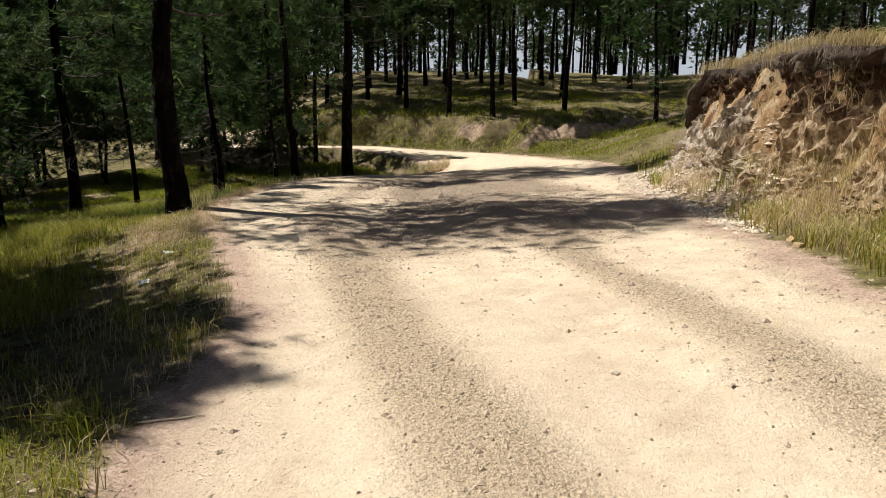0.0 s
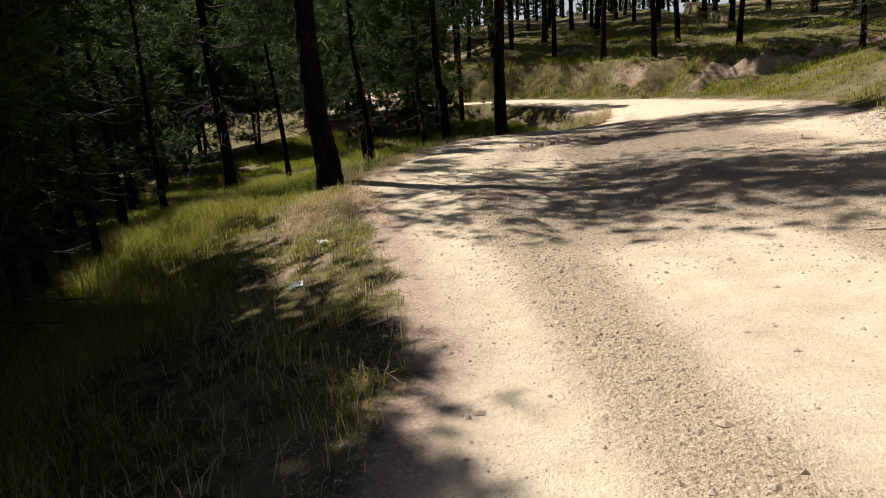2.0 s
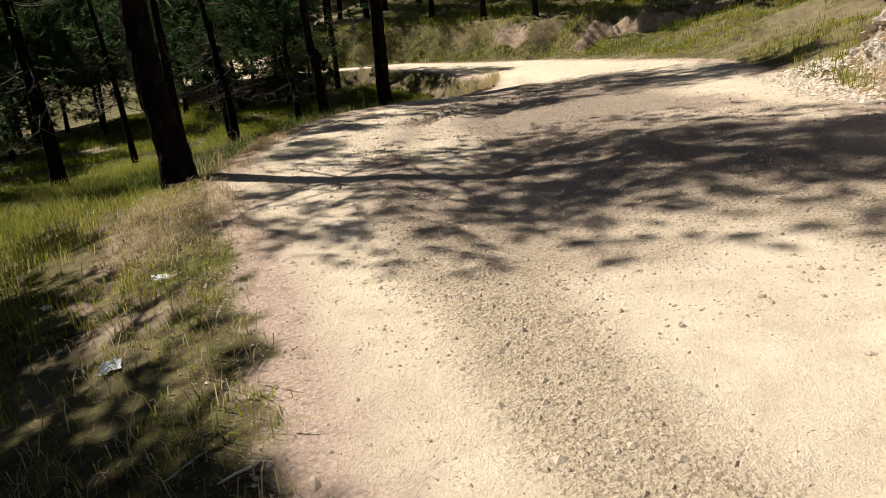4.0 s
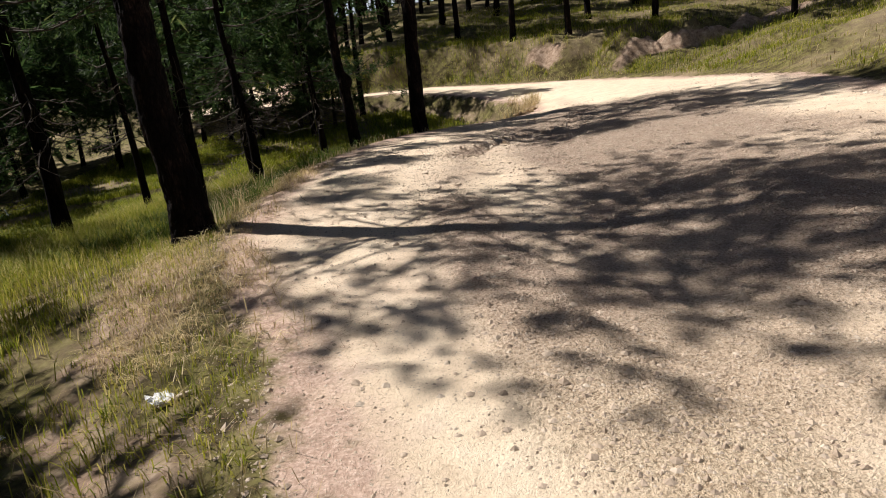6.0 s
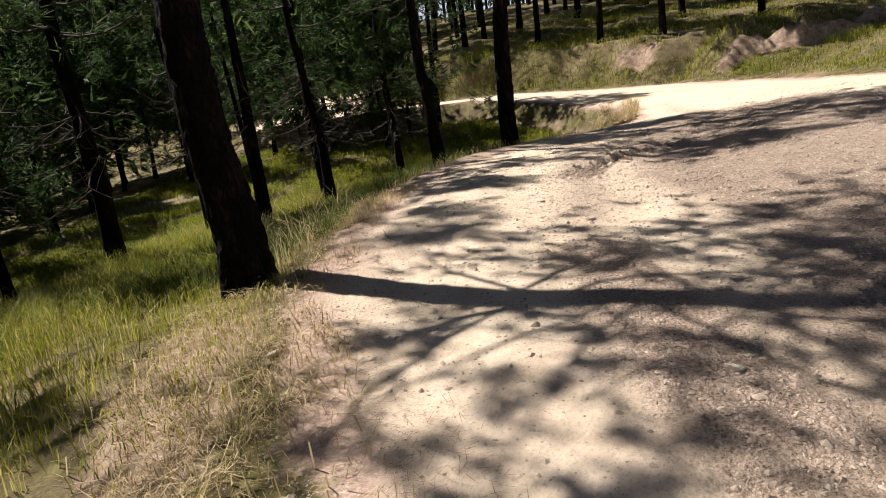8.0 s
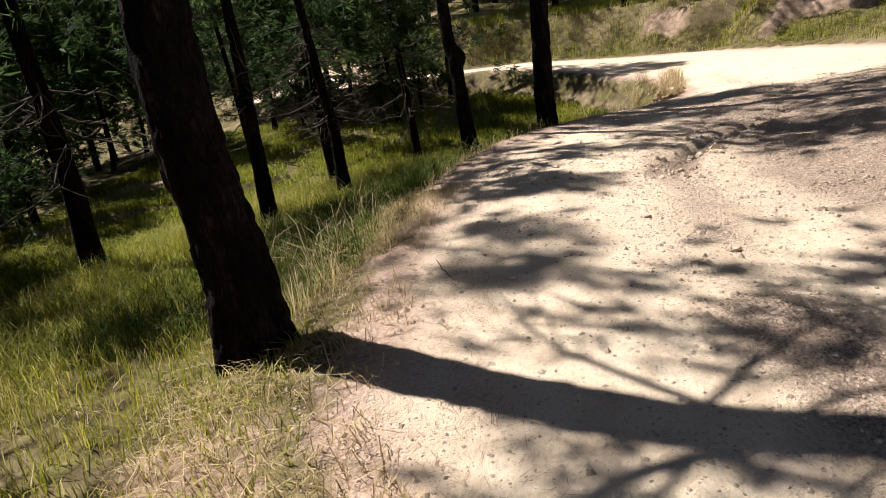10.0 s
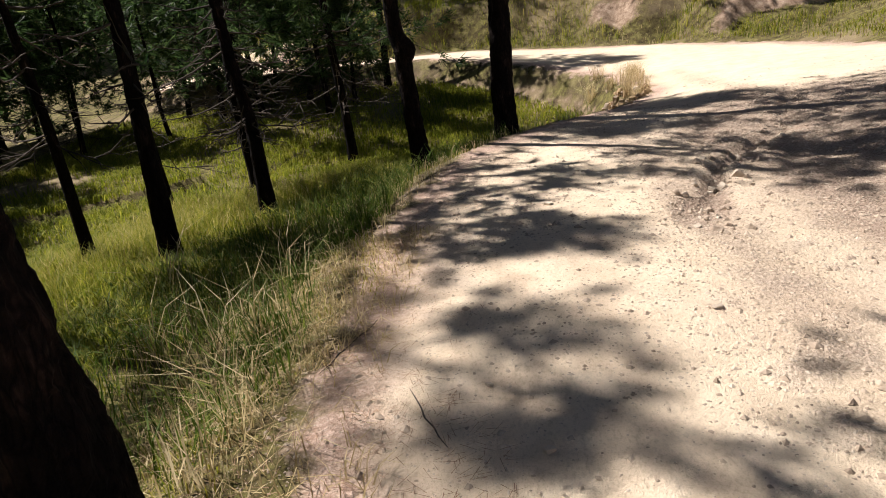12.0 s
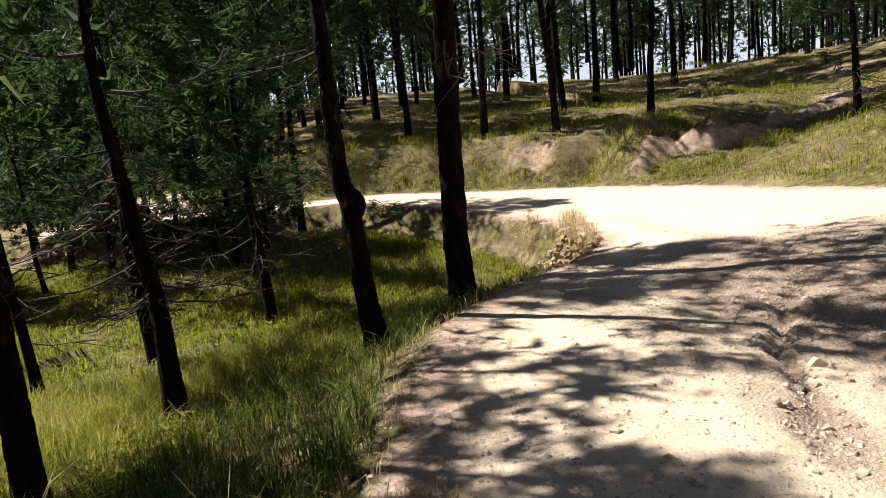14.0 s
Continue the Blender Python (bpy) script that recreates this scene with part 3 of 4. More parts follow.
# the big pine at the verge and those that follow it along the road
ROW = [
    (-3.14, 12.0, dict(seed=1, height=11.0, radius=0.178, crown_from=3.1, crown_r=2.9, limbs=84, per_limb=26, needles=14, width=0.014, needle_len=0.17, bends=((0, 0, 0), (0.7, -0.02, 0), (1.3, -0.09, 0), (2.3, -0.15, 0.06), (3.2, -0.15, 0.18), (4.4, -0.08, 0.5), (6, 0.05, 1.0), (8, 0.15, 1.5)), sides=64, flare=0.42, dead=0, top=760, brush=(16, 0.24, 0.03), plates=0.022), "stout pine with flaking dark bark at the road edge"),
    (-1.76, 20.03, dict(seed=2, height=12.0, radius=0.165, crown_from=3.9, crown_r=2.1, limbs=60, per_limb=22, top=420, brush=(16, 0.24, 0.03), needles=14, width=0.016, bends=((0, 0, 0), (3.3, 0.05, 0)), sides=40, flare=0.4, dead=3, dead_from=3, plates=0.018), "straight pine with furrowed bark beside the rubble heap"),
    (-2.78, 18.46, dict(seed=3, height=7.4, radius=0.115, crown_from=3.9, crown_r=1.25, limbs=30, top=110, brush=(14, 0.24, 0.03), needles=12, width=0.018, bends=((0, 0, 0), (0.8, -0.05, 0), (1.35, -0.1, 0), (1.7, -0.16, 0), (2.2, -0.21, 0), (3.1, -0.23, 0)), sides=32, dead=3, dead_from=2.8, knob=1.5, plates=0.014), "crooked pine with a knot on its bent trunk"),
    (-4.5, 17.77, dict(seed=4, height=5.8, radius=0.09, crown_from=2.4, crown_r=1.2, limbs=15, top=26, needles=12, width=0.018, bends=((0, 0, 0), (1, -0.07, 0), (1.9, -0.2, 0), (2.8, -0.27, 0), (3.5, -0.24, 0)), sides=26, dead=24, dead_from=1.0, plates=0.011), "slender leaning pine with bare lower twigs in the grass"),
    (-4.7, 23.15, dict(seed=5, height=10.0, radius=0.095, crown_from=1.9, crown_r=1.9, limbs=64, per_limb=18, top=260, needles=13, width=0.02, bends=((0, 0, 0), (1.5, -0.04, 0), (3, -0.1, 0))), "thin young pine on the floor of the hollow"),
    (-5.03, 16.4, dict(seed=6, height=6.2, radius=0.1, crown_from=3.4, crown_r=1.0, limbs=20, top=60, brush=(12, 0.26, 0.05), needles=11, width=0.02, bends=((0, 0, 0), (3, -0.05, 0)), sides=26, dead=8, plates=0.011), "slender dark pine on the grassy slope"),
    (-7.1, 15.73, dict(seed=7, height=9.4, radius=0.135, crown_from=2.5, crown_r=1.9, limbs=28, per_limb=14, top=60, brush=(14, 0.24, 0.03), needles=11, width=0.02, bends=((0, 0, 0), (3, -0.05, 0)), sides=14, dead=14, dead_from=1.2), "dark pine below the verge with dead lower twigs"),
    (-7.16, 12.4, dict(seed=9, height=6.5, radius=0.075, crown_from=4.3, crown_r=1.0, limbs=9, top=10, needles=11, width=0.02, bends=((0, 0, 0), (3, -0.1, 0)), dead=10), "thin pine with a small crown below the verge"),
    (-6.37, 17.15, dict(seed=8, height=6.2, radius=0.07, crown_from=2.5, crown_r=1.3, limbs=26, per_limb=18, top=60, brush=(12, 0.26, 0.05), needles=11, width=0.02, bends=((0, 0, 0), (3, -0.2, 0)), dead=10), "thin leaning pine on the grassy slope"),
]
for x, y, kw, label in ROW:
    t = pine(single=True, **kw)
    plant(t, x, y)
    tagged(t, label, "pine tree")

# wood pines, built once and copied
LOW = [pine(seed=20 + k, height=7.6 + 0.6 * k, radius=0.095, crown_from=1.0 + 0.35 * k, crown_r=1.9, limbs=44, per_limb=15, needles=12, dead=14, dead_from=0.6, width=0.032, needle_len=0.23, sides=9, bends=((0, 0, 0), (1.5, 0.1 - 0.07 * k, 0.05), (3.5, 0.15 - 0.1 * k, 0.1))) for k in range(4)]
TALL = [pine(seed=40 + k, height=11 + k, radius=0.13, crown_from=3.1 + 0.5 * k, crown_r=2.2, limbs=50, per_limb=13, dead=4, dead_from=2.2, width=0.075, needle_len=0.3, needles=6, sides=9, flare=0.25, bends=((0, 0, 0), (2, 0.05 * (k - 1), 0.03), (5, 0.04 * k, 0))) for k in range(3)]
SLIM = [pine(seed=60 + k, height=6.2 + 0.4 * k, radius=0.075, crown_from=2.9 + 0.4 * k, crown_r=1.3, limbs=16, per_limb=13, needles=11, dead=12, dead_from=0.8, width=0.024, sides=10, top=30, bends=((0, 0, 0), (1.5, -0.08, 0.03), (3.5, -0.16 + 0.1 * k, 0.05))) for k in range(2)]
BUSHY = [pine(seed=80 + k, height=5.4 + 0.7 * k, radius=0.08, crown_from=0.35 + 0.2 * k, crown_r=1.8, limbs=56, per_limb=16, needles=11, dead=4, dead_from=0.4, width=0.03, needle_len=0.22, sides=8, top=60, bends=((0, 0, 0), (2, 0.08 - 0.08 * k, 0.05))) for k in range(3)]
for t in BUSHY:
    tagged(t, "bushy young pine with green needles down to the grass", "pine tree", "pines in the hollow")
for t in SLIM:
    tagged(t, "thin small-crowned pine with bare twigs on the slope", "pine tree", "pines in the hollow")
for t in LOW:
    tagged(t, "slim wood pine with low drooping twigs and dark needles", "pine tree", "pines in the hollow")
for t in TALL:
    tagged(t, "tall bare-stemmed pine with a high thin crown", "pine tree", "pines on the hill")
rng = random.Random(5)
taken = [(x, y) for x, y, _, _ in ROW]
first = {id(t): True for t in LOW + TALL + SLIM + BUSHY}


def put(kinds, x, y, lo=0.85, hi=1.12):
    t = rng.choice(kinds)
    m = pose(x, y, zat(x, y) - 0.03, rng.uniform(-2, 2), rng.uniform(-2, 2), rng.uniform(0, 360)) @ Matrix.Scale(rng.uniform(lo, hi), 4)
    if first[id(t)]:
        first[id(t)] = False
        t.matrix_basis = m
    else:
        copy_thing(t, m)
    taken.append((x, y))


# slim pines below the verge and along the rim of the hollow
for x, y in [(-8.3, 15.04), (-9.65, 15.7), (-10.1, 15.2), (-7.0, 20.3)]:
    put(SLIM, x, y, 0.9, 1.05)
for x, y in [(-6.05, 9.9), (-5.9, 10.25)]:
    put(SLIM, x, y, 0.86, 0.94)
put([LOW[3]], -5.3, 8.7, 0.88, 0.88)
put([LOW[3]], -5.9, 21.3, 1.2, 1.2)
for x, y in [(-10.5, 27.8), (-6.0, 27.2), (-8.2, 28.6), (-11.0, 30.2), (-13.5, 28.6), (-7.4, 25.4)]:
    put(LOW, x, y, 0.7, 0.95)
# pines mostly out of view, added so that their shade lies over the verge
for x, y, k, size in [(-3.9, 5.9, 1, 0.9), (-4.4, 6.7, 2, 0.84), (-5.1, 5.9, 1, 0.9), (-5.0, 7.6, 2, 0.84), (-4.3, 5.0, 2, 0.7), (-4.7, 6.4, 0, 1.03), (-5.3, 6.5, 1, 0.9), (-4.6, 5.4, 0, 0.78), (-5.6, 5.8, 1, 0.95), (-6.3, 6.9, 2, 0.96), (-6.2, 6.1, 3, 0.85), (-7.4, 7.3, 2, 1.0)]:
    put([LOW[k]], x - 0.3, y + 0.75, size, size)
# bushy young pines that close the view beyond the hollow
for x, y in [(-8.4, 30.9), (-10.0, 31.3), (-11.9, 32.3), (-13.4, 33.4), (-9.6, 29.4), (-12.6, 21), (-13, 18.5), (-12.4, 16.5), (-11.5, 13.8), (-10.6, 12), (-9.6, 10.8), (-8.9, 29.8), (-6.9, 29), (-12.6, 27.2), (-14.2, 24.4), (-15, 20), (-14.6, 15.4), (-13, 11.2), (-11.6, 9), (-5.6, 28.6), (-16, 17.6), (-15.8, 22.4), (-13.4, 13.4),
             (-9.6, 12.3), (-10.4, 9.9), (-11.9, 12.6), (-12.2, 15.2), (-9.4, 8.9), (-14.2, 10), (-17, 15), (-16, 12)]:
    put(BUSHY, x, y, 0.8, 1.15)
put([LOW[1]], 8.7, 27.3, 1.05, 1.05)
# tall pines added far left to block sun from the wood before them
for x, y in [(-14.2, 9), (-15.6, 11), (-14.0, 12.2), (-16.4, 13.4), (-14.8, 14.6), (-17.6, 10), (-18.4, 15), (-16.8, 8), (-19.5, 12), (-13.6, 7.2)]:
    put(TALL, x, y, 0.95, 1.1)
put([TALL[0]], -4.9, 29.9, 0.85, 0.85)
for x, y in [(6.1, 33.2), (2.75, 32.3), (0.74, 33.4), (-1.6, 36.5), (3.9, 35.8)]:
    put(TALL, x, y, 0.95, 1.0)
tries = 0
counts = {"low": 0, "tall": 0}
while tries < 9000:
    tries += 1
    x, y = rng.uniform(-34, 34), rng.uniform(-4, 70)
    sd, side, *_ = road_field(np.array([x]), np.array([y]))
    sd, side = float(sd[0]), float(side[0])
    if min(math.hypot(x - a, y - b) for a, b in taken) < (1.6 if side < 0 else 2.2):
        continue
    if side < 0:
        # the verge, the lit strip of road and the lit floor of the hollow stay clear
        if counts["low"] > 120 or sd < 4.2 or x > -10.5 or (x > -14 and 17 < y < 27) or (-60 > x):
            continue
        counts["low"] += 1
        put(LOW, x, y, 0.9, 1.25)
    else:
        if counts["tall"] > 90 or sd < (3.0 if x < 5 else 7.5) or y < 24 or (x > 5 and y < 40 and rng.random() < 0.93):
            continue
        counts["tall"] += 1
        put(TALL, x, y, 0.95, 1.25)

# young pines low on the slope behind the leaning stems
for x, y in [(-9.2, 13.4), (-8.7, 11.5), (-10.7, 14.0), (-10.9, 17.4), (-8.2, 9.6), (-7.6, 8.4)]:
    put(BUSHY, x, y, 0.85, 1.05)


def far_woods():
    """The depth of the wood behind: plain stems and loose crowns, uncountable."""
    rnd = np.random.RandomState(77)
    stems, tips, dirs = [], [], []
    n = 0
    while n < 760:
        if n < 330:
            x, y = rnd.uniform(-75, -20), rnd.uniform(-5, 90)
        else:
            x, y = rnd.uniform(-70, 75), rnd.uniform(55, 95)
        sd = float(road_field(np.array([x]), np.array([y]))[0][0])
        if sd < 3 or (x > -34 and y < 70 and x < 34 and n >= 330):
            n += 1
            continue
        n += 1
        z = zat(x, y)
        hgt = rnd.uniform(8, 13)
        stems.append(tube([(x, y, z - 0.2), (x + rnd.normal(0, 0.15), y, z + hgt * 0.5), (x + rnd.normal(0, 0.3), y, z + hgt)], [0.15, 0.11, 0.03], 6, rnd))
        m = 190 if n < 330 else 110
        lowest = 0.5 if n < 330 else 2.4 if x < 8 else 5.0
        hh = lowest + (hgt - lowest) * rnd.uniform(0, 1, m) ** 0.9
        rad = 2.1 * (1 - 0.75 * hh / hgt) + 0.3
        a = rnd.uniform(0, 6.28, m)
        tips.append(np.stack([x + np.cos(a) * rad * rnd.uniform(0.2, 1, m), y + np.sin(a) * rad * rnd.uniform(0.2, 1, m), z + hh], 1))
        dirs.append(np.stack([np.cos(a), np.sin(a), 0 * a + 0.2], 1))
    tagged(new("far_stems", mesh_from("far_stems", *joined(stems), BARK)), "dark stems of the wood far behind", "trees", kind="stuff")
    tagged(new("far_crowns", mesh_from("far_crowns", *tufts(np.concatenate(tips), np.concatenate(dirs), rnd, 4, 0.65, 0.2), NEEDLE, True)), "dense dark green crowns of the wood far behind", "trees", kind="stuff")


far_woods()


# ---- grass ----
def blades(points, rnd, height, width, lean, segs=2):
    """Curved tapering blades, two quads each and a pointed end."""
    n = len(points)
    a = rnd.uniform(0, 2 * np.pi, n)
    out = np.stack([np.cos(a), np.sin(a), np.zeros(n)], 1)
    s = np.stack([-np.sin(a), np.cos(a), np.zeros(n)], 1) * (width * rnd.uniform(0.6, 1.3, n))[:, None] / 2
    hgt = (height * rnd.uniform(0.45, 1.2, n))[:, None] if np.isscalar(height) else (height * rnd.uniform(0.55, 1.2, n))[:, None]
    ln = (lean * rnd.uniform(0.2, 1.4, n))[:, None] * hgt
    up = np.array([[0, 0, 1.0]])
    p0, p1, p2 = points - up * 0.02, points + up * hgt * 0.55 + out * ln * 0.3, points + up * hgt * (1 - 0.25 * lean) + out * ln
    v = np.stack([p0 - s, p0 + s, p1 + s * 0.75, p1 - s * 0.75, p2], 1).reshape(-1, 3)
    k = np.arange(n)[:, None] * 5
    return v, np.concatenate([k + [[0, 1, 2]], k + [[0, 2, 3]], k + [[3, 2, 4]]])


def scatter(n, x0, x1, y0, y1, keep, rnd, clump=0.0):
    """Points on the ground inside a rectangle where keep(...) says so."""
    x, y = rnd.uniform(x0, x1, n), rnd.uniform(y0, y1, n)
    z, rd, gr, rk, br, sd, side = land(x, y)
    ok = keep(x, y, sd, side, np.maximum(rk, 0.75 * br), rnd.uniform(0, 1, n))
    ok &= np.hypot((x + 0.1) / 1.0, (y - 22.6) / 1.4) > 1
    return np.stack([x, y, z], 1)[ok]


def grass_field(name, label, pts, mat, seed, height, width, lean):
    rnd = np.random.RandomState(seed)
    v, f = blades(pts, rnd, height, width, lean)
    return tagged(new(name, mesh_from(name, v, f, mat, True)), label, "grass", kind="stuff")


rs = np.random.RandomState(11)


def verge(x, y, sd, side, rk, r):
    patchy = fbm(x, y, 0.8, 3, 31)
    return (side < 0) & (sd > 0.12 + 0.25 * vnoise(x, y, 2.2, 30)) & (r < np.clip(0.1 + 1.5 * patchy + 0.3 * sd, 0.03, 1) * (1 - np.clip(rk, 0, 0.85)))


p = scatter(170000, -7.0, 1.8, 1.0, 20, verge, rs)
sdv = road_field(p[:, 0], p[:, 1])[0]
tall = np.interp(sdv, [0, 0.5, 1.2, 3], [0.05, 0.1, 0.22, 0.4]) * (1 + 0.35 * fbm(p[:, 0], p[:, 1], 0.5, 2, 33))
grass_field("verge_grass", "tall green and yellowing grass on the road verge", p, GRASS, 1, tall * 0.85, 0.0062, 0.75)
p = scatter(60000, -6.5, 0.5, 12.5, 20.5, lambda x, y, sd, side, rk, r: (side < 0) & (sd > 0.25 + 0.15 * vnoise(x, y, 1.8, 83)) & (sd < 2.3) & (r < np.clip(0.6 + fbm(x, y, 0.9, 3, 84), 0, 1)), rs)
grass_field("rim_grass", "rank green grass below the road edge with shade in its colour", p, SHADED_RANK, 13, 0.3, 0.008, 0.9)
p = scatter(60000, -9, 1.8, 1.0, 21.5, lambda x, y, sd, side, rk, r: (side < 0) & (sd > -0.1) & (r < np.clip(0.4 - 0.1 * smooth(7.5, 8.5, y) * smooth(11.6, 10.8, y) + fbm(x, y, 1.1, 3, 35) - 0.08 * sd, 0.02, 1)), rs)
q = scatter(26000, -3.8, -1.0, 9.0, 14.8, lambda x, y, sd, side, rk, r: (side < 0) & (sd > -0.35) & (sd < 0.9) & (r < np.clip(0.55 + fbm(x, y, 1.2, 3, 46), 0, 1)), rs)
grass_field("straw_mat", "matted dry straw at the foot of the pine", q, STRAW, 8, 0.1, 0.005, 2.2)
e = scatter(70000, -3.6, 1.6, 1.5, 15, lambda x, y, sd, side, rk, r: (side < 0) & (sd > 0.0 + 0.25 * vnoise(x, y, 1.6, 81)) & (sd < 1.1) & (r < np.clip(0.3 + 1.1 * fbm(x, y, 1.3, 3, 82), 0, 1)), rs)
grass_field("edge_grass", "short sparse yellow-green grass creeping over the road edge", e, GRASS, 12, 0.085, 0.006, 1.3)
grass_field("dry_verge_grass", "straw-coloured dry grass along the road edge", p, STRAW, 2, 0.16, 0.006, 0.9)
p = scatter(190000, -14, 1.5, 12.5, 31, lambda x, y, sd, side, rk, r: (side < 0) & (sd > np.where(y > 18.5, 0.5, 1.7)) & (rk < 0.5) & (r < 0.62 + fbm(x, y, 0.6, 3, 36)), rs)
grass_field("hollow_grass", "lush yellow-green grass on the floor of the hollow", p, LUSH, 3, 0.2, 0.017, 1.1)
p = scatter(210000, -12, 20, 14.5, 46, lambda x, y, sd, side, rk, r: (side > 0) & (sd > 0.25) & (rk < 0.3) & (r < 0.45 + 1.2 * fbm(x, y, 0.5, 4, 37)), rs)
grass_field("hill_grass", "patchy sunlit grass on the wooded hillside", p, LUSH, 4, 0.16, 0.014, 1.0)
p = scatter(60000, -12, 20, 15, 45, lambda x, y, sd, side, rk, r: (side > 0) & (sd > 0.15) & (rk < 0.5) & (r < 0.4 + 1.1 * fbm(x, y, 0.35, 3, 47)), rs)
grass_field("hill_straw", "bleached dry grass on the wooded hillside", p, STRAW, 9, 0.16, 0.012, 1.0)
p = scatter(70000, 4.3, 14, 1, 15, lambda x, y, sd, side, rk, r: (side > 0) & (sd > 0.05) & (rk < 0.25) & (r < 0.5 + 1.1 * fbm(x, y, 0.9, 3, 38)), rs)
grass_field("bank_grass", "yellowing grass on and below the cut bank", p, GRASS, 5, 0.26, 0.01, 0.6)


p = scatter(90000, -14, 16, 27, 40, lambda x, y, sd, side, rk, r: (side > 0) & (sd > 0.25) & (sd < 5) & (rk < 0.4) & (vnoise(x, y, 1.1, 44) > -0.15) & (r < 0.75), rs)
grass_field("weed_clumps", "rank green clumps on the embankment at the bend", p, GRASS, 6, 0.34 * (1.1 + 0.6 * fbm(p[:, 0], p[:, 1], 0.9, 2, 45)) * 0.8, 0.014, 0.9)


p = scatter(75000, 4.3, 8, 3, 12.5, lambda x, y, sd, side, rk, r: (side > 0) & (sd > 0.1) & (sd < 1.25) & (r < np.clip(0.8 - 0.1 * (y - 6) + 0.8 * fbm(x, y, 1.2, 2, 39), 0, 1)), rs)
grass_field("bank_straw", "dry yellow and rusty grass on the foot of the bank", p, STRAW, 7, 0.26, 0.007, 0.9)
p = scatter(60000, 4.3, 8, 2.5, 11.5, lambda x, y, sd, side, rk, r: (side > 0) & (sd > 0.15) & (sd < 1.5) & (r < np.clip(1.0 - 0.22 * (y - 4.5) + 0.9 * fbm(x, y, 1.0, 2, 40), 0, 1)), rs)
grass_field("bank_scrub", "olive and rusty long grass at the foot of the bank", p, GRASS, 14, 0.24, 0.007, 0.9)


# ---- stones ----
def gravel_stuff(name, label, pts, sizes, mat, seed):
    """Many small angular stones in one mesh."""
    rnd = np.random.RandomState(seed)
    base = np.array([(0, 0, -0.6), (0.9, 0.1, 0), (0.2, 0.95, 0.05), (-0.85, 0.3, 0), (-0.4, -0.85, 0.02), (0.55, -0.75, 0), (0.1, 0.05, 0.6)])
    tri = np.array([(0, 2, 1), (0, 3, 2), (0, 4, 3), (0, 5, 4), (0, 1, 5), (6, 1, 2), (6, 2, 3), (6, 3, 4), (6, 4, 5), (6, 5, 1)])
    n = len(pts)
    b = base[None] * rnd.uniform(0.6, 1.3, (n, 7, 1)) * rnd.uniform(0.7, 1.25, (n, 1, 3))
    a = rnd.uniform(0, 6.28, n)
    c, s = np.cos(a)[:, None], np.sin(a)[:, None]
    q = np.stack([b[..., 0] * c - b[..., 1] * s, b[..., 0] * s + b[..., 1] * c, b[..., 2]], -1) * sizes[:, None, None]
    v = (q + pts[:, None]).reshape(-1, 3)
    f = (np.arange(n)[:, None, None] * 7 + tri[None]).reshape(-1, 3)
    return tagged(new(name, mesh_from(name, v, f, mat, True)), label, "stones", kind="stuff")


x, y = rs.uniform(-3, 5.2, 90000), rs.uniform(1.8, 22, 90000)
z, rd, gr, rk, br, sd, side = land(x, y)
ok = (sd < 0.2) & (rs.uniform(0, 1, 90000) < 0.04 + 0.55 * gr ** 1.5 + 0.12 * smooth(-0.6, 0.0, sd))
pts = np.stack([x, y, z + 0.002], 1)[ok]
gravel_stuff("road_gravel", "loose pale gravel scattered over the dirt road", pts, np.clip(rs.lognormal(-4.7, 0.52, len(pts)), 0.003, 0.03), GREY_STONE, 3)


def grit_stuff(name, label, pts, sizes, mat, seed):
    """Chips too small to pick apart: three-sided points."""
    rnd = np.random.RandomState(seed)
    n = len(pts)
    a = rnd.uniform(0, 6.28, (n, 1)) + np.array([[0, 2.1, 4.2]]) + rnd.uniform(-0.5, 0.5, (n, 3))
    ring = np.stack([np.cos(a), np.sin(a), np.full((n, 3), -0.15)], -1) * rnd.uniform(0.6, 1.3, (n, 3, 1))
    tip = np.stack([rnd.uniform(-0.4, 0.4, n), rnd.uniform(-0.4, 0.4, n), rnd.uniform(0.25, 0.6, n)], -1)[:, None]
    v = (np.concatenate([ring, tip], 1) * sizes[:, None, None] + pts[:, None]).reshape(-1, 3)
    f = (np.arange(n)[:, None, None] * 4 + np.array([(0, 1, 3), (1, 2, 3), (2, 0, 3)])[None]).reshape(-1, 3)
    return tagged(new(name, mesh_from(name, v, f, mat, True)), label, "stones", kind="stuff")


x, y = rs.uniform(-3.2, 4.8, 420000), 2.2 + 16.5 * rs.uniform(0, 1, 420000) ** 1.3
z, rd, gr, rk, br, sd, side = land(x, y)
apron = smooth(-1.0, -0.3, sd) * (side < 0)
ok = (sd < 0.35) & (rs.uniform(0, 1, 420000) < 0.07 + 0.45 * gr + 0.4 * apron + 0.1 * smooth(0, 0.5, fbm(x, y, 0.9, 3, 91)))
pts = np.stack([x, y, z], 1)[ok]
grit_stuff("road_grit", "fine loose grit on the dirt road", pts, np.clip(rs.lognormal(-5.35, 0.4, len(pts)), 0.002, 0.012), PALE_STONE, 6)

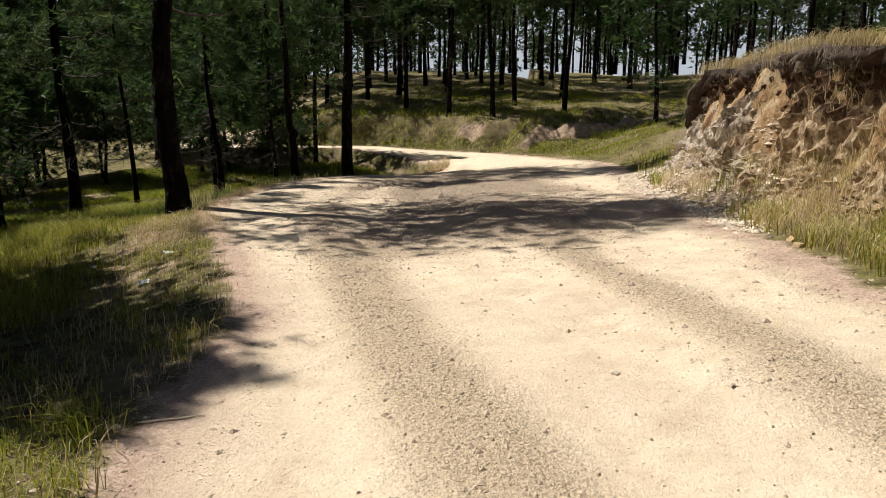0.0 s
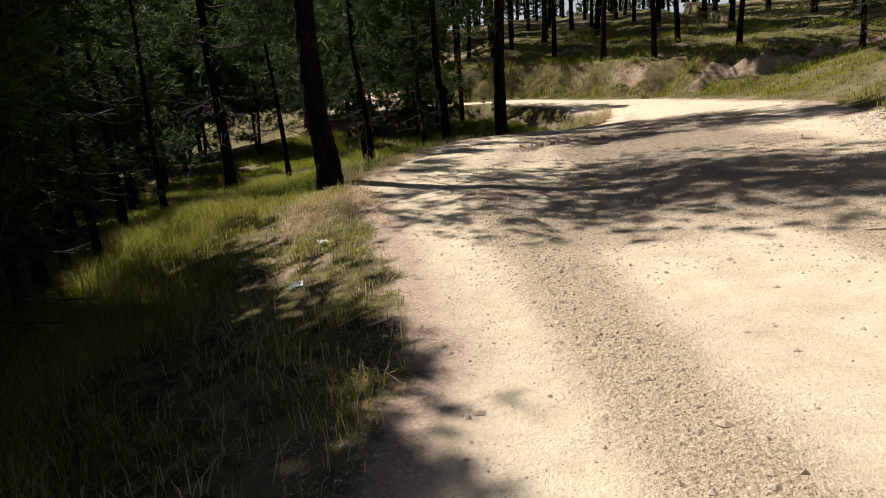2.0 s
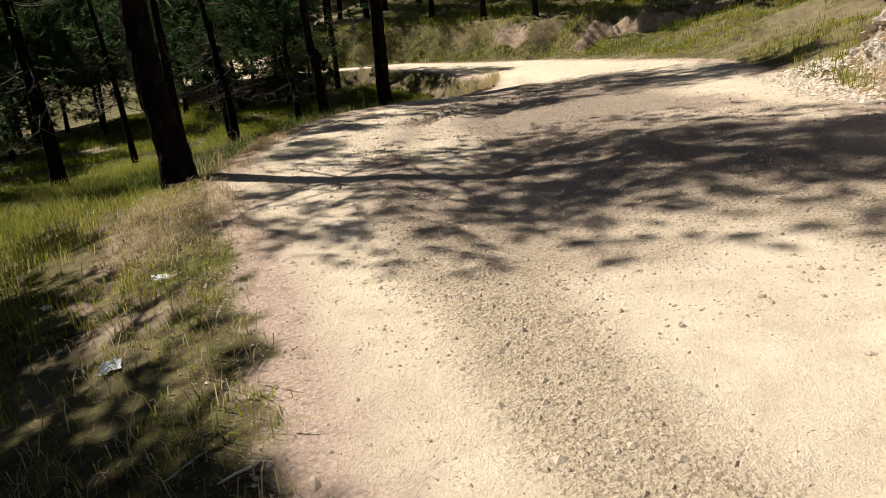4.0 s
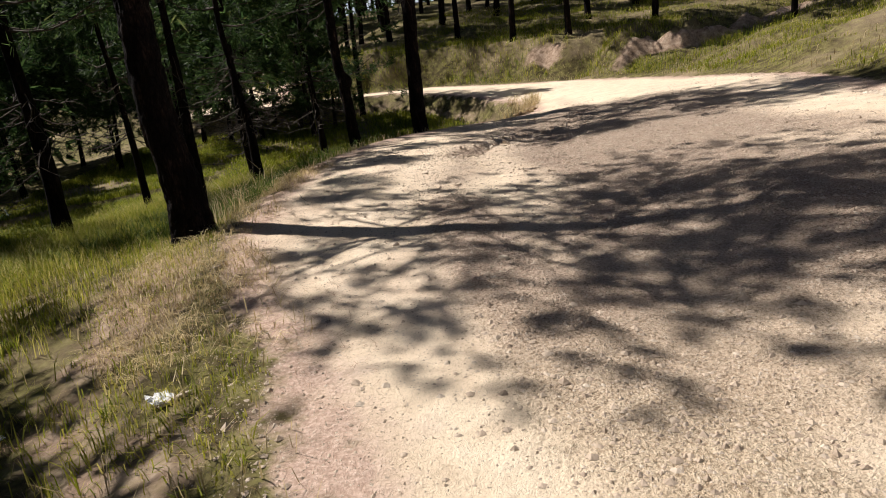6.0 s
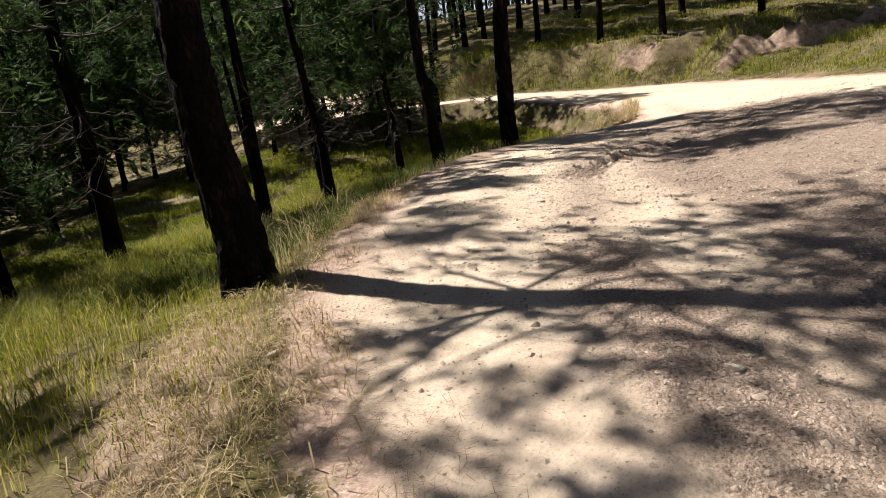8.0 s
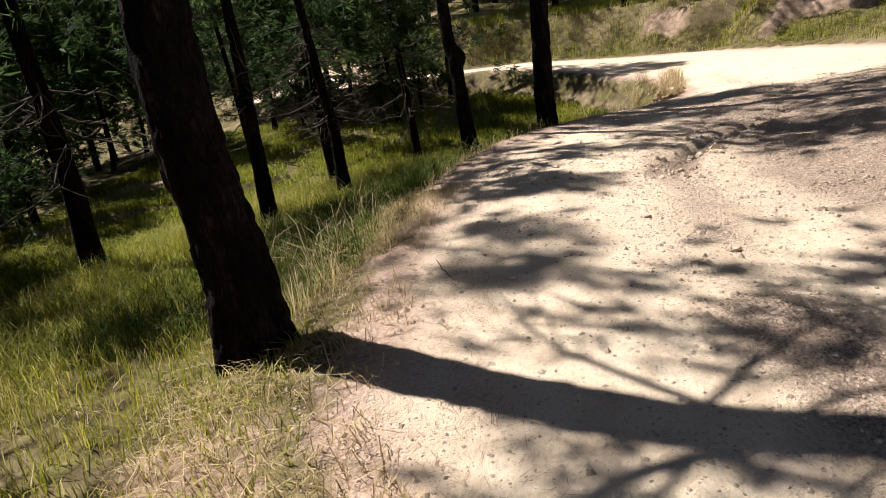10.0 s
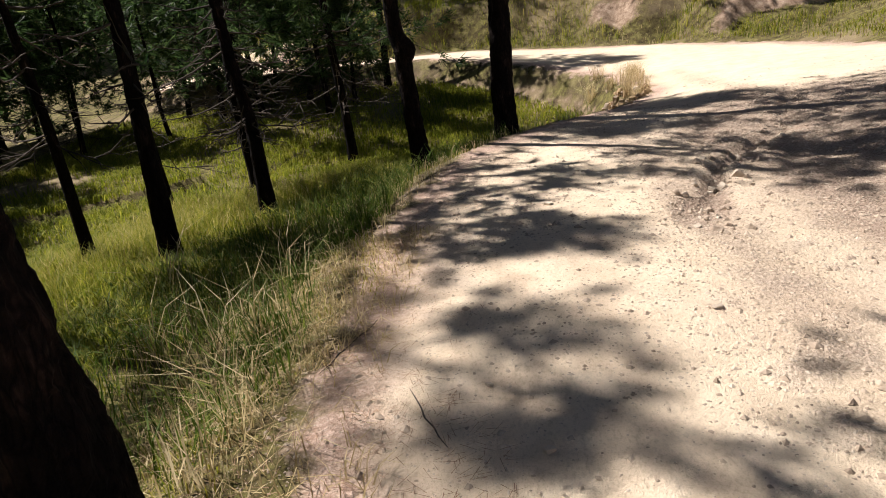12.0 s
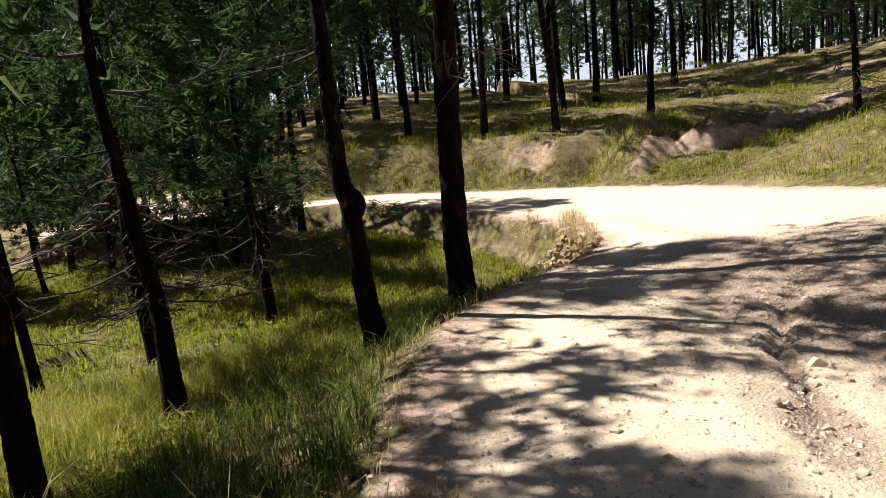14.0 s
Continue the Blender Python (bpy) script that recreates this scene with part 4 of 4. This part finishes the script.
x, y = rs.uniform(-3.0, 3.5, 130000), rs.uniform(7.0, 20, 130000)
z, rd, gr, rk, br, sd, side = land(x, y)
ok = (sd < 0.1) & (rs.uniform(0, 1, 130000) < np.clip(0.1 + 0.6 * gr + 0.55 * smooth(0.05, 0.5, fbm(x, y, 0.7, 4, 93)), 0, 1))
pts = np.stack([x, y, z], 1)[ok]
half = len(pts) // 2
gravel_stuff("road_chips", "loose stone chips on the rutted road", pts[:half], np.clip(rs.lognormal(-5.05, 0.5, half), 0.004, 0.024), GREY_STONE, 8)
gravel_stuff("pale_chips", "small pale stones on the rutted road", pts[half:], np.clip(rs.lognormal(-5.1, 0.5, len(pts) - half), 0.004, 0.022), PALE_STONE, 18)


# ---- rock face ----
def chunk(name, rnd, mat):
    """A blocky broken stone."""
    bm = bmesh.new()
    bmesh.ops.create_cube(bm, size=1.6)
    bmesh.ops.bevel(bm, geom=bm.edges[:], offset=0.22, segments=1, affect="EDGES")
    for v in bm.verts:
        v.co = Vector([c * (1 + rnd.uniform(-0.2, 0.2)) for c in v.co])
    bmesh.ops.triangulate(bm, faces=bm.faces[:])
    me = bpy.data.meshes.new(name)
    bm.to_mesh(me)
    bm.free()
    me.materials.append(mat)
    return me


rr = random.Random(9)
PALE_CHUNKS = [chunk("stone", rr, PALE_STONE) for _ in range(5)]
GREY_CHUNKS = [chunk("stone", rr, GREY_STONE) for _ in range(5)]
OCHRE_CHUNKS = [chunk("stone", rr, OCHRE_STONE) for _ in range(5)]


def stone_piece(parent, meshes, x, y, size, sink=0.3):
    ob = new("stone", rr.choice(meshes))
    k = [size * rr.uniform(0.6, 1.3) for _ in range(3)]
    ob.matrix_basis = pose(x, y, zat(x, y) - size * sink, rr.uniform(0, 360), rr.uniform(-40, 40), rr.uniform(0, 360)) @ Matrix.Diagonal((*k, 1))
    ob.parent = parent
    return ob


def bank_profile(y):
    w = np.interp(y, [2, 6, 9, 20], [2.4, 1.9, 1.15, 1.0])
    return np.interp(y, EDGE_Y, RIGHT_X), w


def rock_face():
    """The broken rock of the cut: angular blocks of three sizes standing out from the bank."""
    ys, vs = np.arange(5.2, 14.15, 0.03), np.linspace(0.2, 1.12, 60)
    V, Y = np.meshgrid(vs, ys)
    x0, w = bank_profile(Y)
    X = x0 + V * w
    Z = land(X, Y)[0]
    amp = smooth(0.2, 0.5, V) * smooth(1.12, 1.0, V) * smooth(5.2, 6.5, Y) * smooth(14.15, 13.7, Y)
    tilt = Y + 0.35 * Z
    blocks = 0.08 * cells(tilt, Z - 0.25 * Y, 0.3, 0.24, 1) + 0.09 * cells(tilt, Z, 0.12, 0.09, 2) + 0.08 * cells(tilt, Z, 0.075, 0.06, 3) + 0.16 * np.abs(fbm(Y, Z, 1.4, 4, 78))
    hollow = 0.12 * smooth(0.0, 0.45, vnoise(Y, Z, 1.0, 77)) * smooth(0.55, 0.72, V) * smooth(1.02, 0.9, V)
    X = X - amp * (blocks - 0.08 - hollow) + (1 - amp) * 0.02
    Z = Z + amp * 0.3 * (blocks - 0.2) - (1 - amp) * 0.04
    v = np.stack([X, Y, Z], -1).reshape(-1, 3)
    n, m = len(ys), len(vs)
    i = (np.arange(n - 1)[:, None] * m + np.arange(m - 1)[None]).ravel()
    me = mesh_from("rock_face", v, np.stack([i, i + m, i + m + 1, i + 1], 1), ROCK, True)
    part("rock_face", me, bank, "crumbling ochre and whitish rock")


def rock_material():
    m, nt, b = material("cut_rock", 0.95, 0.1)
    coords = nt.nodes.new("ShaderNodeTexCoord").outputs["Object"]
    xyz = nt.nodes.new("ShaderNodeSeparateXYZ")
    nt.links.new(coords, xyz.inputs[0])
    patch, grain = noise_node(nt, 1.6, 6, 0.65), noise_node(nt, 22, 6, 0.7, stretch=(1, 1, 0.5))
    ochre = ramp(nt, grain, [(0.3, (0.08, 0.05, 0.03)), (0.48, (0.29, 0.205, 0.12)), (0.68, (0.55, 0.44, 0.3))])
    white = ramp(nt, grain, [(0.3, (0.15, 0.115, 0.085)), (0.48, (0.46, 0.39, 0.31)), (0.68, (0.7, 0.63, 0.54))])
    brown = ramp(nt, grain, [(0.3, (0.016, 0.01, 0.007)), (0.7, (0.13, 0.072, 0.04))])
    fac = maths(nt, "ADD", maths(nt, "MULTIPLY", maths(nt, "SUBTRACT", xyz.outputs[1], 9.6), 0.5), maths(nt, "MULTIPLY", maths(nt, "SUBTRACT", patch, 0.5), 4.0), True)
    col = mixed(nt, fac, ochre, white)
    dark = maths(nt, "ADD", maths(nt, "MULTIPLY", maths(nt, "SUBTRACT", xyz.outputs[2], 1.4), 2.6), maths(nt, "MULTIPLY", maths(nt, "SUBTRACT", noise_node(nt, 2.6, 5), 0.5), 5.0), True)
    nt.links.new(mixed(nt, dark, col, brown), b.inputs["Base Color"])
    bumped(nt, b, grain, 0.9, 0.03)
    return m


ROCK = rock_material()
rock_face()
for k in range(150):
    y = rr.uniform(6.5, 13.9)
    x0, w = bank_profile(y)
    stone_piece(bank, rr.choice((PALE_CHUNKS, GREY_CHUNKS)) if rr.random() < (0.75 if y > 11 else 0.35) else OCHRE_CHUNKS, float(x0 + w * rr.uniform(0.0, 0.4)), y, min(0.06, 0.018 * math.exp(rr.gauss(0.3, 0.5))), 0.15)

x, y = rs.uniform(4.3, 6.2, 16000), rs.uniform(8, 15, 16000)
z, rd, gr, rk, br, sd, side = land(x, y)
ok = (sd > -0.5) & (sd < 0.85) & (rs.uniform(0, 1, 16000) < 0.55)
pts = np.stack([x, y, z], 1)[ok]
gravel_stuff("scree", "broken pale scree below the cut bank", pts, np.clip(rs.lognormal(-3.9, 0.5, len(pts)), 0.008, 0.06), PALE_STONE, 5)


def turf_lip():
    """The root mat that overhangs the cut, ragged and undermined."""
    rnd = np.random.RandomState(3)
    ys = np.arange(4.5, 13.75, 0.06)
    w = np.interp(ys, [2, 6, 9, 20], [2.4, 1.9, 1.15, 1.0])
    x0 = np.interp(ys, EDGE_Y, RIGHT_X) + w * 1.02
    rows = []
    prof = [(0.6, 0.0), (0.25, 0.04), (-0.05, 0.02), (-0.24, -0.04), (-0.22, -0.08), (0.0, -0.13), (0.45, -0.25)]
    n1, n2 = vnoise(ys, 0 * ys, 1.1, 71), vnoise(ys, 0 * ys, 3.7, 72)
    zb = land(x0 + 0.35, ys)[0]
    for k, (px, pz) in enumerate(prof):
        jag = 0.24 * n1 + 0.14 * n2 + 0.07 * rnd.uniform(-1, 1, len(ys))
        rows.append(np.stack([x0 + px + (jag if 1 < k < 5 else 0), ys, zb + pz - 0.02 + 0.06 * n2 + 0.04 * rnd.uniform(-1, 1, len(ys))], 1))
    v = np.stack(rows, 1).reshape(-1, 3)
    m = len(prof)
    i, j = np.meshgrid(np.arange(len(ys) - 1), np.arange(m - 1), indexing="ij")
    i, j = i.ravel(), j.ravel()
    f = np.stack([i * m + j, i * m + j + 1, (i + 1) * m + j + 1, (i + 1) * m + j], 1)
    ob = tagged(new("turf_edge", mesh_from("turf_edge", v, f, ROOT_SOIL)), "root-matted turf hanging over the cut bank, darkened like the recess", "turf")
    sel = rnd.randint(0, len(ys), 9000)
    p = np.stack([x0[sel] + rnd.uniform(-0.32, 0.9, 9000) + 0.16 * n1[sel], ys[sel] + rnd.uniform(-0.03, 0.03, 9000), zb[sel] + 0.03], 1)
    p[:, 2] += np.clip(p[:, 0] - x0[sel] - 0.5, 0, 1) * 0.15
    bv, bf = blades(p, rnd, 0.19, 0.008, 1.25)
    sel = rnd.randint(0, len(ys), 5000)
    q = np.stack([x0[sel] - 0.22 + 0.24 * n1[sel] + 0.14 * n2[sel] + rnd.uniform(-0.06, 0.12, 5000), ys[sel] + rnd.uniform(-0.04, 0.04, 5000), zb[sel] - 0.04 + rnd.uniform(-0.06, 0.08, 5000)], 1)
    dn = np.stack([rnd.uniform(-0.5, 0.25, 5000), rnd.normal(0, 0.35, 5000), rnd.uniform(-1.1, 0.15, 5000)], 1) * rnd.uniform(0.06, 0.3, 5000)[:, None]
    ww = np.tile(np.array([[0.0, 0.004, 0.001]]), (5000, 1))
    rv = np.stack([q - ww, q + ww, q + dn], 1).reshape(-1, 3)
    tagged(part("root_fringe", mesh_from("root_fringe", rv, np.arange(15000).reshape(-1, 3), DEAD, True), ob, "hanging dead grass and roots"), kind="stuff")
    tagged(part("grass_fringe", mesh_from("grass_fringe", bv, bf, STRAW, True), ob, "dry yellow grass fringe"), kind="stuff")


DEAD = leafy_material("dead_roots", [(0.2, (0.05, 0.035, 0.028)), (0.6, (0.17, 0.13, 0.1)), (0.95, (0.34, 0.28, 0.2))], 0.1)
# root soil, darkened further to carry the shade of the recess under the turf
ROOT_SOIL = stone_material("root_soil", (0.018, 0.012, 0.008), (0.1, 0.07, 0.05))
turf_lip()


# ---- rubble heap at the bend ----
heap = tagged(new("rubble_heap"), "heap of broken stones beside the road bend", "rubble")
hx, hy = -0.1, 22.7
heap.matrix_basis = pose(hx, hy, zat(hx, hy))
for k in range(280):
    a, r = rr.uniform(0, 6.28), rr.random() ** 0.6
    x, y = hx + 0.85 * r * math.cos(a), hy + 1.35 * r * math.sin(a)
    ob = new("stone", rr.choice(GREY_CHUNKS[:2] + OCHRE_CHUNKS))
    size = rr.uniform(0.03, 0.095)
    z = zat(x, y) - zat(hx, hy) + 0.28 * (1 - r) * rr.random()
    ob.matrix_basis = pose(x - hx, y - hy, z, rr.uniform(0, 360), rr.uniform(0, 360), 0) @ Matrix.Diagonal((size, size * rr.uniform(0.6, 1), size * rr.uniform(0.5, 0.9), 1))
    ob.parent = heap

# ---- broken stones along the washed step in the road ----
for k in range(170):
    y = rr.uniform(14.3, 18.3)
    x = float(np.interp(y, [14.2, 15, 16.07, 17.3, 18.5], [-0.75, -0.55, -0.16, 0.8, 1.4])) + rr.gauss(0.05, 0.13)
    stone_piece(road, GREY_CHUNKS if rr.random() < 0.7 else PALE_CHUNKS, x, y, min(0.05, 0.014 * math.exp(rr.gauss(0.2, 0.5))), 0.1)

# ---- single stones and sticks on the road and verge ----
for x, y, size, label in [(-2.22, 10.42, 0.075, "flat grey stone at the grassy road edge"), (-1.57, 15.04, 0.06, "pale stone lying on the dusty road"), (-1.79, 12.39, 0.045, "small pale stone on the dusty road"),
                          (-0.98, 13.32, 0.05, "weathered stone on the rutted road"), (-0.59, 12.69, 0.06, "pale rounded stone on the rutted road"), (-1.98, 12.79, 0.035, "little stone among fallen needles"),
                          (-0.17, 10.06, 0.07, "half-buried pale stone in the road"), (2.35, 4.55, 0.045, "pale angular stone on the lit road"), (-3.0, 11.75, 0.06, "whitish stone at the foot of the pine")]:
    size *= 0.55
    ob = tagged(new("stone", rr.choice(PALE_CHUNKS)), label, "stone")
    ob.matrix_basis = pose(x, y, zat(x, y) + size * 0.15, rr.uniform(-15, 15), rr.uniform(-15, 15), rr.uniform(0, 360)) @ Matrix.Diagonal((size, size * 0.8, size * 0.45, 1))


def stick(x, y, length, radius, turn, label, mat):
    rnd = np.random.RandomState(int(abs(x * 100) + abs(y * 10)))
    t = np.linspace(-0.5, 0.5, 7)
    px, py = x + t * length * math.cos(turn), y + t * length * math.sin(turn)
    pz = land(px, py)[0] + radius * 1.2
    path = np.stack([px, py, pz], 1) + rnd.normal(0, length * 0.012, (7, 3)) * (1, 1, 0.3)
    v, f = tube(path, radius * np.array([0.5, 0.9, 1, 1, 0.95, 0.8, 0.4]), 7, rnd, 0.1)
    tagged(new("stick", mesh_from("stick", v, f, mat)), label, "stick")


stick(2.77, 7.87, 0.3, 0.008, 0.1, "pale bare stick on the dusty road", PALE_STONE)
stick(0.18, 4.23, 0.3, 0.005, 0.4, "bleached twig at the gravel road edge", PALE_STONE)
stick(-0.43, 6.37, 0.2, 0.006, 0.5, "bleached twig in the shaded road edge", PALE_STONE)
stick(-0.69, 6.46, 0.16, 0.005, 0.9, "bleached twig in the shaded road edge", PALE_STONE)
stick(-1.72, 8.64, 0.16, 0.012, 0.5, "pale chip of wood in the verge grass", PALE_STONE)
stick(-2.6, 13.2, 0.5, 0.003, 1.2, "thin brown twig among fallen needles", TWIG)
stick(-2.2, 12.6, 0.4, 0.003, 2.0, "thin brown twig among fallen needles", TWIG)


def litter(x, y, size, seed, label):
    """A crumpled scrap of paper."""
    rnd = random.Random(seed)
    bm = bmesh.new()
    bmesh.ops.create_grid(bm, x_segments=7, y_segments=6, size=size / 2)
    for v in bm.verts:
        v.co.z = rnd.uniform(0, size * 0.22) + 0.15 * abs(v.co.x)
        v.co.x += rnd.uniform(-0.1, 0.1) * size
        v.co.y += rnd.uniform(-0.1, 0.1) * size
    bmesh.ops.solidify(bm, geom=bm.faces[:], thickness=0.002)
    me = bpy.data.meshes.new("paper_scrap")
    bm.to_mesh(me)
    bm.free()
    me.materials.append(PAPER)
    ob = tagged(new("paper_scrap", me), label, "litter")
    ob.matrix_basis = pose(x, y, zat(x, y) + 0.015, 8, -6, rnd.uniform(0, 360))


litter(-1.53, 7.45, 0.11, 1, "crumpled white paper scrap in the verge grass")
litter(-1.8, 8.66, 0.11, 2, "torn white paper scrap on short dry grass")
litter(-2.71, 8.69, 0.06, 3, "small white paper scrap in the tall grass")


# ---- tall seeding grass tufts and fallen needles ----
def grass_tuft(x, y, n, height, seed, label, mat):
    rnd = np.random.RandomState(seed)
    p = np.stack([rnd.normal(x, 0.07, n), rnd.normal(y, 0.07, n), np.full(n, zat(x, y))], 1)
    v, f = blades(p, rnd, height, 0.0065 if mat is STRAW else 0.0045, 1.0)
    tagged(new("grass_tuft", mesh_from("grass_tuft", v, f, mat, True)), label, "grass tuft")


for k, (x, y, hgt) in enumerate([(-4.0, 14.0, 0.5), (-3.54, 13.95, 0.55), (-3.2, 13.8, 0.45), (-3.45, 13.4, 0.45), (-3.1, 13.1, 0.4), (-2.95, 12.75, 0.4), (-3.3, 14.6, 0.6), (-4.57, 15.4, 0.7), (-3.0, 12.5, 0.35), (0.4, 24.2, 0.45), (0.65, 23.6, 0.4), (0.1, 24.9, 0.5), (0.75, 22.9, 0.35), (0.7, 24.3, 0.5), (0.55, 23.2, 0.4), (0.85, 23.9, 0.45), (0.3, 25.3, 0.45), (0.9, 24.7, 0.4), (0.35, 21.9, 0.35), (0.6, 22.3, 0.4),
                                 (-0.1, 4.0, 0.34), (-0.35, 4.3, 0.4), (0.05, 3.6, 0.3), (-0.9, 6.0, 0.4), (-0.2, 5.2, 0.35)]):
    if y < 7:
        grass_tuft(x, y, 55, hgt * 0.72, 200 + k, "fine yellow-green grass tuft at the gravel road edge", GRASS)
    else:
        grass_tuft(x, y, 90 if y > 20 else 26, hgt, 200 + k, "arching tuft of dry seeding grass at the road edge", STRAW)
x, y = rs.uniform(-3.6, 1.2, 60000), rs.uniform(2.5, 20, 60000)
z, rd, gr, rk, br, sd, side = land(x, y)
ok = (side < 0) & (sd > -0.75) & (sd < np.where(y < 11, 2.0, 0.9)) & (rs.uniform(0, 1, 60000) < np.clip(0.2 + fbm(x, y, 1.3, 3, 81) + 0.45 * (y > 11), 0, 1) * np.where((y < 8.5) & (sd < 0.05), 0.12, 1.0))
p = np.stack([x, y, z + 0.006], 1)[ok]
n = len(p)
a = rs.uniform(0, 6.28, n)
d = np.stack([np.cos(a), np.sin(a), rs.uniform(-0.02, 0.12, n)], 1) * rs.uniform(0.04, 0.12, n)[:, None]
w = np.stack([-np.sin(a), np.cos(a), 0 * a], 1) * 0.0012
v = np.stack([p - w, p + w, p + d], 1).reshape(-1, 3)
tagged(new("needle_litter", mesh_from("needle_litter", v, np.arange(3 * n).reshape(-1, 3), NEEDLE_LITTER, True)), "brown fallen pine needles on the road edge", "needles", kind="stuff")
